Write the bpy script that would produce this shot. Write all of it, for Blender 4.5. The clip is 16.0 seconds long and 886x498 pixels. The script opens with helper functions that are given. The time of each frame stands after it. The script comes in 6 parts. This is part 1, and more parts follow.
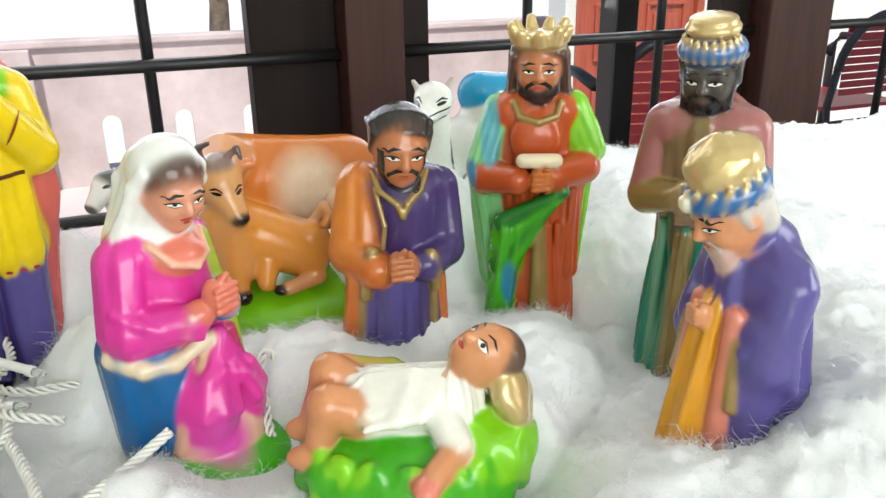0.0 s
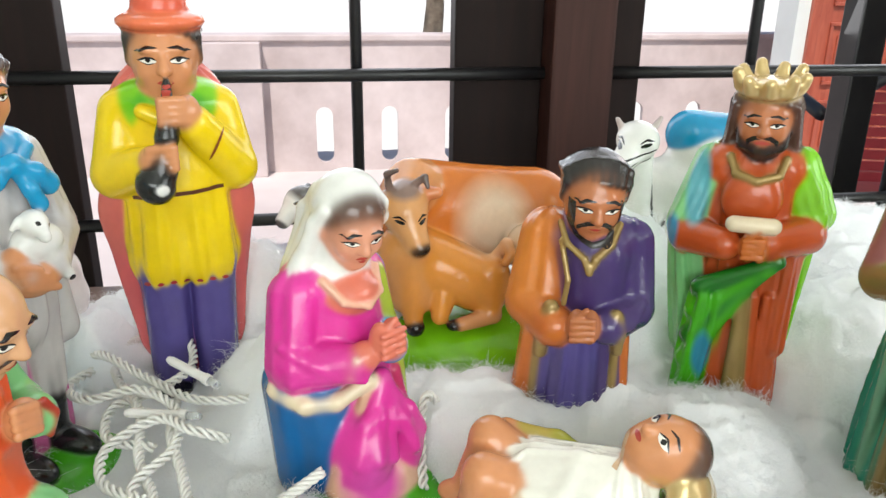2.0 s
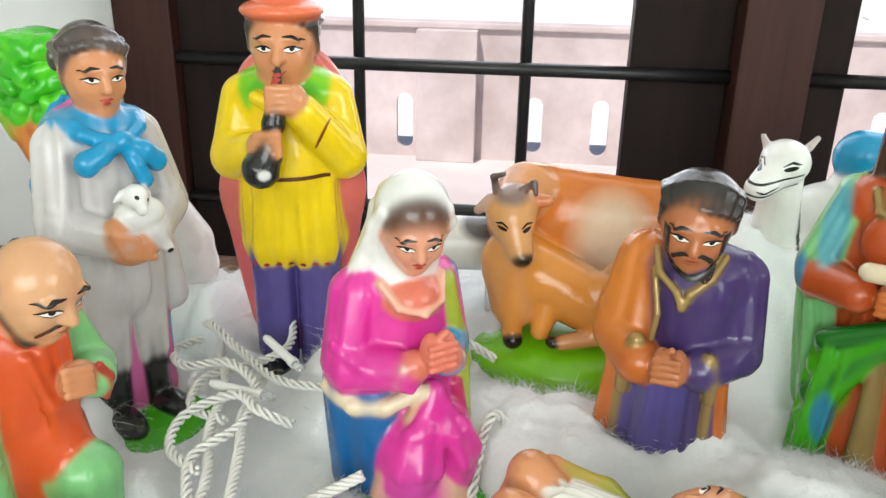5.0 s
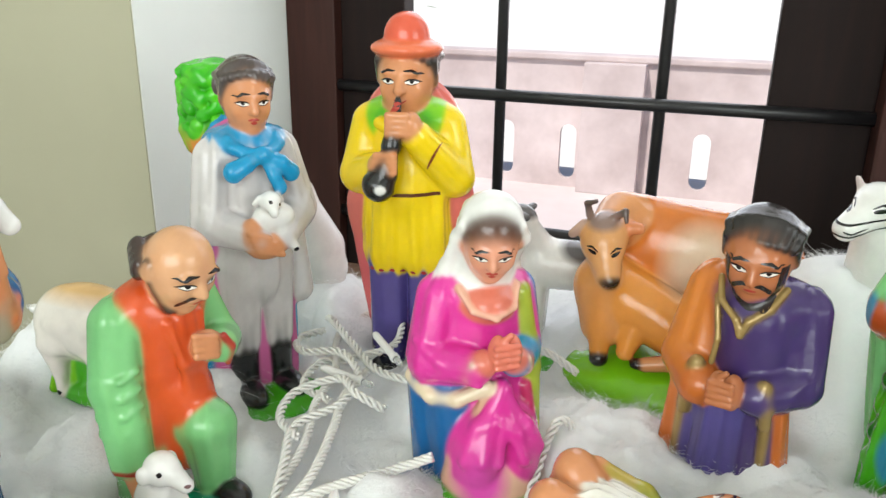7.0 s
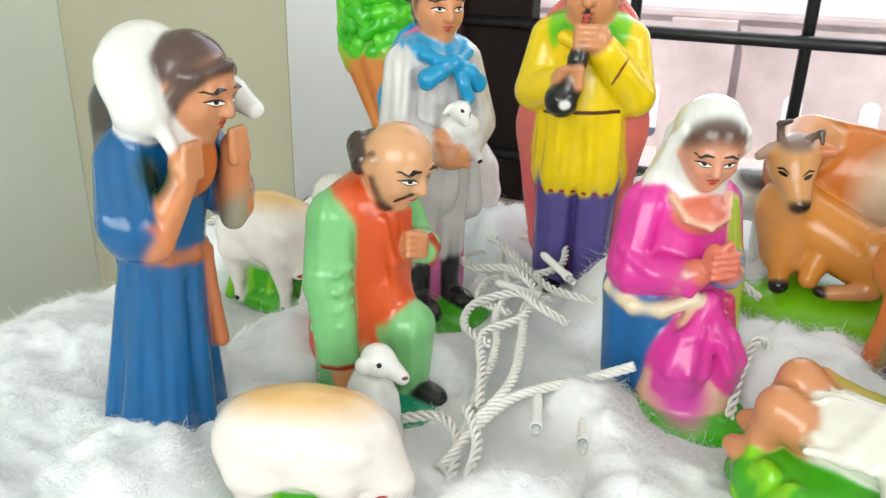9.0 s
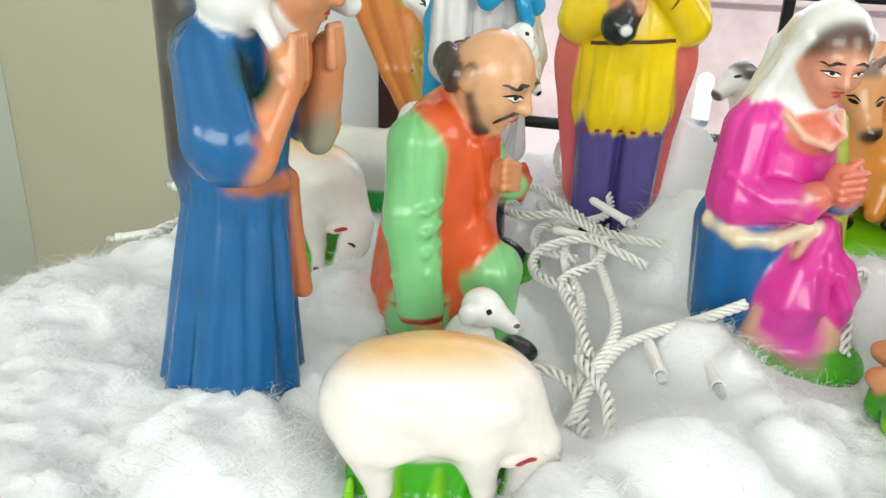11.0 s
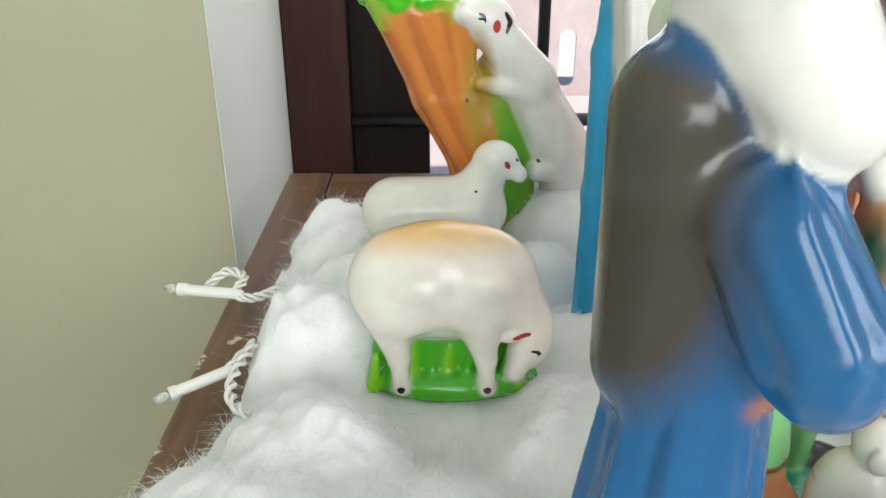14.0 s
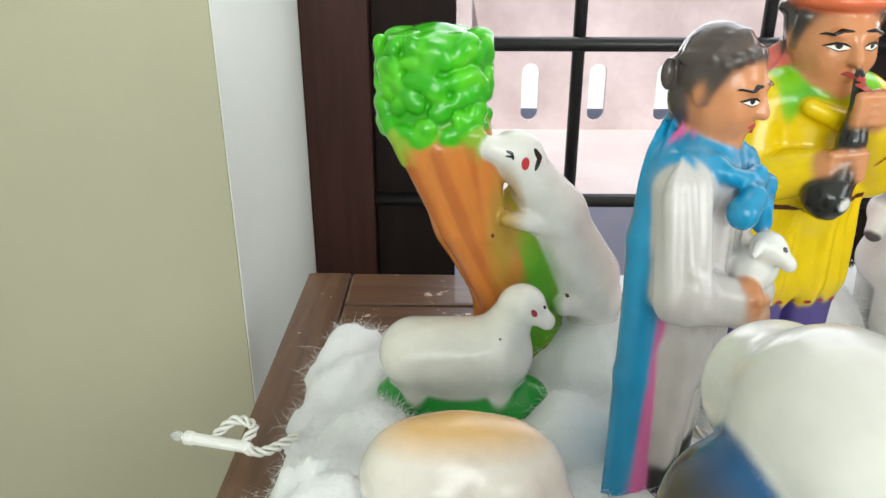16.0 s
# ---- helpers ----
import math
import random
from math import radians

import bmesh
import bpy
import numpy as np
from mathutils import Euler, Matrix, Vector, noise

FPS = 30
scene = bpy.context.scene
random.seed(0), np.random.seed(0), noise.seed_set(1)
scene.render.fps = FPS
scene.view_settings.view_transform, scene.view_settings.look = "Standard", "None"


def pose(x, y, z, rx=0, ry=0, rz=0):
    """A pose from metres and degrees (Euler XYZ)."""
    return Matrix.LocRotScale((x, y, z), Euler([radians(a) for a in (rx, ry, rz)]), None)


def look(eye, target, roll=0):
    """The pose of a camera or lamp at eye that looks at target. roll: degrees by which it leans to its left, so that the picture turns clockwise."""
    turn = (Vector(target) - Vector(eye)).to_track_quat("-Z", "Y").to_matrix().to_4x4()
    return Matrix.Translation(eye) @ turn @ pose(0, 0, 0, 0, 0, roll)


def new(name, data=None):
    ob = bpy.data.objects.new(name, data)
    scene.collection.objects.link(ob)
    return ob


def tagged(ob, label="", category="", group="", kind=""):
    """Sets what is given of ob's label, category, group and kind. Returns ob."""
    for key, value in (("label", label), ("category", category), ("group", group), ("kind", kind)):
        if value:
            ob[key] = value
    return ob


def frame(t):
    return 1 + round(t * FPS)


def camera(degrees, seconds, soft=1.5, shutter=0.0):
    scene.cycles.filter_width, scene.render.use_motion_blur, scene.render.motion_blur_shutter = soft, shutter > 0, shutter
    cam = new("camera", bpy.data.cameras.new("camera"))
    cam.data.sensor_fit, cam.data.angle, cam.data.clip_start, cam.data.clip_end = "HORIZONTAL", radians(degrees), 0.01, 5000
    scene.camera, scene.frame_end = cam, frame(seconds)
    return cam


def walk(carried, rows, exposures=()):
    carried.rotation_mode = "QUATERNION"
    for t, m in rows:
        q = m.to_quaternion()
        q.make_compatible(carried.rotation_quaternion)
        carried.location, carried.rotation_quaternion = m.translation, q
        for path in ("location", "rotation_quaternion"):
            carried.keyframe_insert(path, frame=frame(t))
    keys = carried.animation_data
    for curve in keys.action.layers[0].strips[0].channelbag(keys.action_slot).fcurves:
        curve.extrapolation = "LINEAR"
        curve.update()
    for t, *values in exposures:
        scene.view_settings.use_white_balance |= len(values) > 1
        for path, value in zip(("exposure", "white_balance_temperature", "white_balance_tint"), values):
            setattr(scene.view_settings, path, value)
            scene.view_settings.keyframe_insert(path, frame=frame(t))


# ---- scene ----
cam = camera(59.3, 16.0)
PATH = [
    (0, (-0.007, 0.175, 1.082), (0.749, 1.891, 0.387), -0.8),
    (0.5, (-0.014, 0.19, 1.083), (0.694, 1.928, 0.391), -0.6),
    (1, (-0.006, 0.216, 1.088), (0.582, 1.998, 0.396), 0.1),
    (1.5, (0.006, 0.218, 1.095), (0.465, 2.041, 0.414), 1.5),
    (2, (0.01, 0.222, 1.101), (0.315, 2.075, 0.412), 0.7),
    (2.5, (0.031, 0.221, 1.098), (0.253, 2.076, 0.386), 0.5),
    (3, (0.044, 0.229, 1.095), (0.197, 2.083, 0.362), 0.4),
    (3.5, (0.062, 0.243, 1.099), (0.142, 2.103, 0.368), 0.7),
    (4, (0.075, 0.252, 1.103), (0.058, 2.116, 0.377), 0.5),
    (4.2, (0.077, 0.252, 1.1), (0.017, 2.114, 0.374), 0.6),
    (6.3, (0.152, 0.229, 1.114), (-0.362, 2.04, 0.438), 1.3),
    (6.5, (0.157, 0.221, 1.113), (-0.4, 2.023, 0.446), 1.2),
    (7, (0.168, 0.203, 1.116), (-0.477, 1.979, 0.46), 0.9),
    (7.5, (0.161, 0.172, 1.112), (-0.566, 1.917, 0.459), 0.7),
    (8, (0.127, 0.158, 1.108), (-0.621, 1.888, 0.438), 1.0),
    (8.5, (0.098, 0.159, 1.097), (-0.667, 1.866, 0.39), 0.7),
    (9, (0.075, 0.154, 1.075), (-0.687, 1.845, 0.326), 1.4),
    (9.2, (0.067, 0.15, 1.068), (-0.697, 1.839, 0.315), 1.7),
    (11.3, (-0.077, 0.161, 1.012), (-0.59, 1.939, 0.253), 1.9),
    (11.5, (-0.094, 0.163, 1.013), (-0.617, 1.943, 0.264), 1.4),
    (12, (-0.151, 0.181, 1.01), (-0.634, 1.976, 0.272), 1.7),
    (12.5, (-0.205, 0.196, 1.011), (-0.687, 1.976, 0.237), -0.2),
    (13, (-0.294, 0.206, 1.016), (-0.559, 2.015, 0.206), -0.2),
    (13.5, (-0.327, 0.246, 1.018), (-0.371, 2.056, 0.168), -0.2),
    (14, (-0.336, 0.274, 1.035), (-0.308, 2.089, 0.197), -0.1),
    (14.5, (-0.349, 0.294, 1.05), (-0.344, 2.108, 0.209), 0.1),
    (15, (-0.356, 0.321, 1.07), (-0.366, 2.144, 0.247), 0.6),
    (15.5, (-0.36, 0.34, 1.093), (-0.384, 2.173, 0.291), 0.3),
    (16, (-0.333, 0.343, 1.108), (-0.372, 2.175, 0.307), -0.0),
]
walk(cam, [(t, look(eye, target, roll)) for t, eye, target, roll in PATH], [(0.0, 0.0), (16.0, 0.0)])

# ---- world and light ----
world = bpy.data.worlds.new("world")
scene.world = world
world.use_nodes = True
wn = world.node_tree
sky = wn.nodes.new("ShaderNodeTexSky")
sky.sky_type, sky.sun_disc = "NISHITA", False
sky.sun_elevation, sky.sun_rotation = radians(58), radians(200)
wn.links.new(sky.outputs[0], wn.nodes["Background"].inputs[0])
wn.nodes["Background"].inputs[1].default_value = 0.15
sun_data = bpy.data.lights.new("sun", "SUN")
sun_data.energy, sun_data.angle, sun_data.color = 4.5, radians(0.6), (1.0, 0.95, 0.88)
sun = new("sun", sun_data)
SUN_FROM = Vector((math.sin(radians(200)) * math.cos(radians(58)), math.cos(radians(200)) * math.cos(radians(58)), math.sin(radians(58))))
sun.matrix_world = look(SUN_FROM * 20, (0, 0, 0))


def daylight(name, eye, target, sx, sy, watts, colour=(1, 1, 1)):
    d = bpy.data.lights.new(name, "AREA")
    d.shape, d.size, d.size_y, d.energy, d.color = "RECTANGLE", sx, sy, watts, colour
    ob = new(name, d)
    ob.matrix_world = look(eye, target)
    return ob


# area lamps for sky light: in the wide opening assumed behind the walk, in an added, unseen side opening, and in the
# window itself
daylight("daylight_back", (0.2, -2.28, 1.75), (0.2, 0.0, 1.2), 2.3, 1.3, 64, (0.965, 1.0, 0.955))
daylight("fill_side", (2.9, -0.7, 1.6), (0.0, 0.5, 1.0), 1.5, 1.3, 34, (0.955, 1.0, 0.975))
daylight("daylight_window", (0.4, 1.47, 1.45), (0.4, 0.0, 0.9), 1.9, 1.0, 16, (0.98, 0.98, 1.0))


# ---- materials ----
def material(name):
    m = bpy.data.materials.new(name)
    m.use_nodes = True
    return m, m.node_tree.nodes, m.node_tree.links, m.node_tree.nodes["Principled BSDF"]


def noise_node(nodes, links, scale, detail=4, rough=0.6, coord="Object"):
    tc = nodes.new("ShaderNodeTexCoord")
    n = nodes.new("ShaderNodeTexNoise")
    n.inputs["Scale"].default_value, n.inputs["Detail"].default_value, n.inputs["Roughness"].default_value = scale, detail, rough
    links.new(tc.outputs[coord], n.inputs["Vector"])
    return n


def ramp(nodes, links, src, stops):
    r = nodes.new("ShaderNodeValToRGB")
    while len(r.color_ramp.elements) < len(stops):
        r.color_ramp.elements.new(0.5)
    for e, (p, c) in zip(r.color_ramp.elements, stops):
        e.position, e.color = p, (*c, 1) if len(c) == 3 else c
    links.new(src, r.inputs[0])
    return r


def bump(nodes, links, src, bsdf, strength, distance):
    b = nodes.new("ShaderNodeBump")
    b.inputs["Strength"].default_value, b.inputs["Distance"].default_value = strength, distance
    links.new(src, b.inputs["Height"])
    links.new(b.outputs[0], bsdf.inputs["Normal"])
    return b


def mottled(name, a, b, scale, rough, fine=0.0, fine_scale=200, rough_var=0.0, metal=0.0, coat=0.0):
    """Two tones mixed by noise, with fine relief."""
    m, n, l, p = material(name)
    t = noise_node(n, l, scale)
    r = ramp(n, l, t.outputs["Fac"], [(0.3, a), (0.7, b)])
    l.new(r.outputs[0], p.inputs["Base Color"])
    p.inputs["Roughness"].default_value, p.inputs["Metallic"].default_value = rough, metal
    p.inputs["Coat Weight"].default_value = coat
    if rough_var:
        t2 = noise_node(n, l, scale * 3.7)
        mr = n.new("ShaderNodeMapRange")
        mr.inputs["To Min"].default_value, mr.inputs["To Max"].default_value = rough - rough_var, rough + rough_var
        l.new(t2.outputs["Fac"], mr.inputs["Value"])
        l.new(mr.outputs[0], p.inputs["Roughness"])
    if fine:
        bump(n, l, noise_node(n, l, fine_scale, 5).outputs["Fac"], p, fine, 0.001)
    return m


def wood(name, dark, light, grain=(1.5, 22, 22), rough=0.45, coat=0.0, chips=None):
    m, n, l, p = material(name)
    tc, mp = n.new("ShaderNodeTexCoord"), n.new("ShaderNodeMapping")
    mp.inputs["Scale"].default_value = grain
    l.new(tc.outputs["Object"], mp.inputs["Vector"])
    t = n.new("ShaderNodeTexNoise")
    t.inputs["Scale"].default_value, t.inputs["Detail"].default_value, t.inputs["Distortion"].default_value = 4.0, 6, 0.8
    l.new(mp.outputs[0], t.inputs["Vector"])
    r = ramp(n, l, t.outputs["Fac"], [(0.3, dark), (0.75, light)])
    out = r.outputs[0]
    if chips:
        c = noise_node(n, l, 34, 8, 0.72)
        mask = ramp(n, l, c.outputs["Fac"], [(0.615, (0, 0, 0)), (0.63, (1, 1, 1))])
        mix = n.new("ShaderNodeMixRGB")
        l.new(mask.outputs[0], mix.inputs[0])
        l.new(out, mix.inputs[1])
        mix.inputs[2].default_value = (*chips, 1)
        out = mix.outputs[0]
    l.new(out, p.inputs["Base Color"])
    p.inputs["Roughness"].default_value, p.inputs["Coat Weight"].default_value = rough, coat
    bump(n, l, t.outputs["Fac"], p, 0.25, 0.001)
    return m


M_WHITE_WALL = mottled("white_emulsion", (0.74, 0.77, 0.73), (0.80, 0.82, 0.78), 3.0, 0.75, 0.25, 160)
M_BEIGE_WALL = mottled("beige_emulsion", (0.395, 0.375, 0.27), (0.44, 0.42, 0.305), 2.2, 0.7, 0.22, 140)
M_GREENISH = mottled("pale_green_emulsion", (0.60, 0.65, 0.575), (0.65, 0.69, 0.615), 2.0, 0.7, 0.2, 140)
M_CEIL = mottled("ceiling_white", (0.78, 0.78, 0.76), (0.82, 0.82, 0.8), 2.0, 0.8)
M_FLOOR = mottled("floor_tile", (0.42, 0.38, 0.33), (0.5, 0.46, 0.4), 4.0, 0.25)
M_FRAME = wood("dark_window_wood", (0.028, 0.0085, 0.006), (0.050, 0.016, 0.011), (14, 14, 1.2), 0.55)
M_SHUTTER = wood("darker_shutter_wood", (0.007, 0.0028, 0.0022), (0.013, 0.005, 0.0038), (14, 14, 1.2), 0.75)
for _m in (M_FRAME, M_SHUTTER):
    _m.node_tree.nodes["Principled BSDF"].inputs["Specular IOR Level"].default_value = 0.25
M_BAR = mottled("black_bar_paint", (0.006, 0.006, 0.007), (0.014, 0.013, 0.013), 30, 0.35, 0.2, 300)
M_TABLE = wood("worn_brown_table", (0.085, 0.038, 0.018), (0.17, 0.085, 0.042), (22, 2.2, 22), 0.38, 0.3, (0.62, 0.52, 0.42))
M_TABLE_X = wood("worn_brown_rail", (0.085, 0.038, 0.018), (0.17, 0.085, 0.042), (2.2, 22, 22), 0.38, 0.3, (0.62, 0.52, 0.42))
M_PARAPET = mottled("stained_pink_plaster", (0.47, 0.385, 0.375), (0.68, 0.585, 0.575), 3.2, 0.85, 0.3, 60)
M_VERANDA = mottled("veranda_floor", (0.55, 0.47, 0.455), (0.66, 0.59, 0.575), 1.5, 0.6)
M_GROUND = mottled("dry_pale_sand", (0.68, 0.65, 0.60), (0.78, 0.75, 0.70), 0.5, 0.9)
M_DOOR = wood("red_door_wood", (0.36, 0.075, 0.045), (0.50, 0.13, 0.075), (9, 9, 1.2), 0.4, 0.3)
M_CHAIR = mottled("black_chair_metal", (0.02, 0.02, 0.022), (0.04, 0.04, 0.042), 10, 0.4)
M_WEAVE = mottled("red_woven_plastic", (0.35, 0.02, 0.03), (0.45, 0.03, 0.04), 20, 0.45)
M_LEAF = mottled("garden_leaves", (0.07, 0.15, 0.04), (0.16, 0.28, 0.08), 8, 0.5)
M_BARK = mottled("garden_bark", (0.10, 0.07, 0.05), (0.2, 0.16, 0.12), 9, 0.9)


# ---- building helpers ----
def box_into(bm, x0, y0, z0, x1, y1, z1, bevel=0.0):
    tmp = bmesh.new()
    bmesh.ops.create_cube(tmp, size=1.0)
    for v in tmp.verts:
        v.co = ((x0 + x1) / 2 + v.co.x * (x1 - x0), (y0 + y1) / 2 + v.co.y * (y1 - y0), (z0 + z1) / 2 + v.co.z * (z1 - z0))
    if bevel:
        bmesh.ops.bevel(tmp, geom=tmp.edges[:], offset=bevel, segments=2, affect="EDGES", profile=0.6)
    me = bpy.data.meshes.new("tmp")
    tmp.to_mesh(me)
    tmp.free()
    bm.from_mesh(me)
    bpy.data.meshes.remove(me)


def part(name, bm, mat, parent=None, label="", smooth=False):
    """Links a bmesh as one mesh object, under a thing or a part."""
    me = bpy.data.meshes.new(name)
    bm.normal_update()
    bm.to_mesh(me)
    bm.free()
    for pol in me.polygons:
        pol.use_smooth = smooth
    me.materials.append(mat)
    ob = new(name, me)
    if parent:
        ob.parent = parent
    if label:
        ob["label"] = label
    return ob


def block(name, mat, x0, y0, z0, x1, y1, z1, parent=None, bevel=0.0, label=""):
    bm = bmesh.new()
    box_into(bm, x0, y0, z0, x1, y1, z1, bevel)
    return part(name, bm, mat, parent, label)


def blocks(name, mat, boxes, parent=None, bevel=0.0, label=""):
    bm = bmesh.new()
    for b in boxes:
        box_into(bm, *b, bevel)
    return part(name, bm, mat, parent, label)


def tube_into(bm, pts, radius, sides=8):
    """A tube along a polyline, with closed ends."""
    pts = [Vector(p) for p in pts]
    rings, up = [], Vector((0.13, 0.21, 0.97))
    for i, p in enumerate(pts):
        d = (pts[min(i + 1, len(pts) - 1)] - pts[max(i - 1, 0)]).normalized()
        a = d.cross(up)
        if a.length < 0.1:
            a = d.cross(Vector((1, 0, 0)))
        a.normalize()
        b = d.cross(a)
        r = radius[i] if isinstance(radius, (list, tuple)) else radius
        rings.append([bm.verts.new(p + a * r * math.cos(2 * math.pi * j / sides) + b * r * math.sin(2 * math.pi * j / sides)) for j in range(sides)])
    for r0, r1 in zip(rings, rings[1:]):
        for j in range(sides):
            bm.faces.new((r0[j], r0[(j + 1) % sides], r1[(j + 1) % sides], r1[j]))
    bm.faces.new(rings[0][::-1])
    bm.faces.new(rings[-1])


def empty(name, x=0, y=0, z=0):
    ob = new(name)
    ob.location = (x, y, z)
    ob.empty_display_size = 0.02
    return ob


S = "structure"
# ---- the room ----
TOP = 0.75
tagged(block("floor", M_FLOOR, -0.95, -2.5, -0.12, 3.0, 1.2, 0.0), "pale tiled floor under the table", "floor", kind=S)
tagged(block("ceiling", M_CEIL, -1.15, -2.5, 2.8, 3.2, 1.62, 3.0), "plain white ceiling", "ceiling", kind=S)
tagged(block("wall_west", M_GREENISH, -1.15, -2.5, -0.12, -0.952, 1.013, 2.8), "pale green painted side wall", "wall", kind=S)
tagged(block("wall_pier", M_BEIGE_WALL, -1.15, 1.014, -0.12, -0.5432, 1.62, 2.8), "beige painted wall pier beside the window", "wall", kind=S)
tagged(block("wall_reveal", M_WHITE_WALL, -0.5431, 1.0165, -0.12, -0.5420, 1.378, 2.8), "white painted window reveal with a chipped edge", "wall", kind=S)
tagged(block("wall_north", M_WHITE_WALL, -0.5455, 1.36, -0.12, 3.2, 1.62, 0.40), "low white wall under the window", "wall", kind=S)
tagged(block("wall_north_head", M_WHITE_WALL, -0.5455, 1.36, 2.10, 3.2, 1.62, 2.8), "white wall over the window", "wall", kind=S)
tagged(block("wall_north_end", M_WHITE_WALL, 2.2, 1.36, 0.40, 3.2, 1.62, 2.10), "white wall beside the window", "wall", kind=S)
tagged(blocks("wall_south", M_WHITE_WALL, [(-1.15, -2.7, -0.12, 3.2, -2.5, 1.05), (-1.15, -2.7, 2.45, 3.2, -2.5, 3.0), (-1.15, -2.7, 1.05, -1.0, -2.5, 2.45), (1.4, -2.7, 1.05, 3.2, -2.5, 2.45)]),
       "white wall with a wide window opening", "wall", kind=S)
# the opening in this wall is unseen, added for the side lamp
tagged(blocks("wall_east", M_WHITE_WALL, [(3.0, -2.5, -0.12, 3.2, 1.36, 0.9), (3.0, -2.5, 2.3, 3.2, 1.36, 2.8), (3.0, -2.5, 0.9, 3.2, -1.5, 2.3), (3.0, 0.1, 0.9, 3.2, 1.36, 2.3)]),
       "white wall with a window opening", "wall", kind=S)

# ---- the barred window: frame, folded shutters, iron bars ----
win = tagged(empty("window_1", 0.4, 1.4, 0.4), "dark brown wooden window with black iron bars", "window", kind=S)
win_inv = Matrix.Translation((-0.4, -1.4, -0.4))


def wpart(name, mat, *b, bevel=0.003, label=""):
    ob = block(name, mat, *b, bevel=bevel, label=label)
    ob.parent = win
    ob.matrix_parent_inverse = win_inv
    return ob


ZB, ZT = 0.40, 2.10
wpart("jamb", M_FRAME, -0.5415, 1.376, ZB, -0.452, 1.47, ZT)
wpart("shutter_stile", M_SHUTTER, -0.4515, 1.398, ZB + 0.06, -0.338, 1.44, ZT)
wpart("window_sill", M_FRAME, -0.4515, 1.38, ZB, 2.2, 1.47, ZB + 0.058)
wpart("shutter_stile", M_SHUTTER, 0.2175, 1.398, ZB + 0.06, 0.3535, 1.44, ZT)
wpart("mullion", M_FRAME, 0.354, 1.345, ZB + 0.06, 0.449, 1.47, ZT, bevel=0.005)
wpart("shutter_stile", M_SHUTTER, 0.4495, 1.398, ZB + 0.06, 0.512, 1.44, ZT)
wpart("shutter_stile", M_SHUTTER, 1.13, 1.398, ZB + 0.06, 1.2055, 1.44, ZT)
wpart("mullion", M_FRAME, 1.206, 1.345, ZB + 0.06, 1.372, 1.47, ZT, bevel=0.005)
wpart("mullion", M_FRAME, 2.06, 1.345, ZB + 0.06, 2.2, 1.47, ZT, bevel=0.005)
for bx in (-0.175, 0.071, 0.70, 0.99, 1.62, 1.86):
    bm = bmesh.new()
    tube_into(bm, [(bx, 1.403, ZB + 0.05), (bx, 1.403, ZT)], 0.0088, 10)
    ob = part("upright_bar", bm, M_BAR, smooth=True)
    ob.parent, ob.matrix_parent_inverse = win, win_inv
for z in (0.7285, 0.9455, 1.1625, 1.38):
    for x0, x1 in ((-0.452, 0.354), (0.449, 1.206), (1.372, 2.06)):
        bm = bmesh.new()
        tube_into(bm, [(x0, 1.388, z), (x1, 1.388, z)], 0.0098, 10)
        ob = part("cross_bar", bm, M_BAR, smooth=True)
        ob.parent, ob.matrix_parent_inverse = win, win_inv
# a plain post of the veranda stands outside the bars
tagged(block("veranda_post", M_BAR, 1.03, 1.60, -0.1, 1.09, 1.66, 2.9, bevel=0.004), "dark square metal post outside the window", "post")

# ---- the veranda and garden beyond ----
tagged(block("ground", M_GROUND, -60, 1.621, -0.4, 60, 120, -0.25), "dry pale ground beyond the house", "ground", kind=S)
tagged(block("veranda_floor", M_VERANDA, -6, 1.622, -0.24, 8, 5.1, -0.02), "pale pink veranda floor", "floor", kind=S)
PY, SLOT0, SLOT1 = 4.6, 0.03, 0.345
par = tagged(empty("parapet", 0, PY, 0), "stained pinkish plaster parapet with upright slots", "parapet wall", kind=S)
pinv = Matrix.Translation((0, -PY, 0))


def slot_bay(bm, cx, w, half):
    """One bay of wall with a round-ended upright slot in it, from the floor line to the coping."""
    r = half
    outline = [(cx + r * math.cos(math.radians(a)), SLOT1 - r + r * math.sin(math.radians(a))) for a in range(0, 181, 30)]
    outline += [(cx + r * math.cos(math.radians(a)), SLOT0 + r + r * math.sin(math.radians(a))) for a in range(180, 361, 30)]
    n = len(outline)

    def out(x, z):
        if abs(z - (SLOT0 + SLOT1) / 2) < (SLOT1 - SLOT0) / 2 - r + 1e-6:
            return (cx - w / 2 if x < cx else cx + w / 2, z)
        t = min(max(((x - (cx - r)) / (2 * r) - 0.067) / 0.866, 0), 1)
        return (cx - w / 2 + w * t, 0.70 if z > 0.2 else -0.02)

    rings = []
    for y in (PY, PY + 0.035):
        rings.append(([bm.verts.new((x, y, z)) for x, z in outline], [bm.verts.new((out(x, z)[0], y, out(x, z)[1])) for x, z in outline]))
    for k in range(2):
        a, b = rings[k]
        for i in range(n):
            j = (i + 1) % n
            bm.faces.new((a[i], a[j], b[j], b[i]) if k else (a[j], a[i], b[i], b[j]))
    for i in range(n):
        j = (i + 1) % n
        bm.faces.new((rings[0][0][i], rings[0][0][j], rings[1][0][j], rings[1][0][i]))


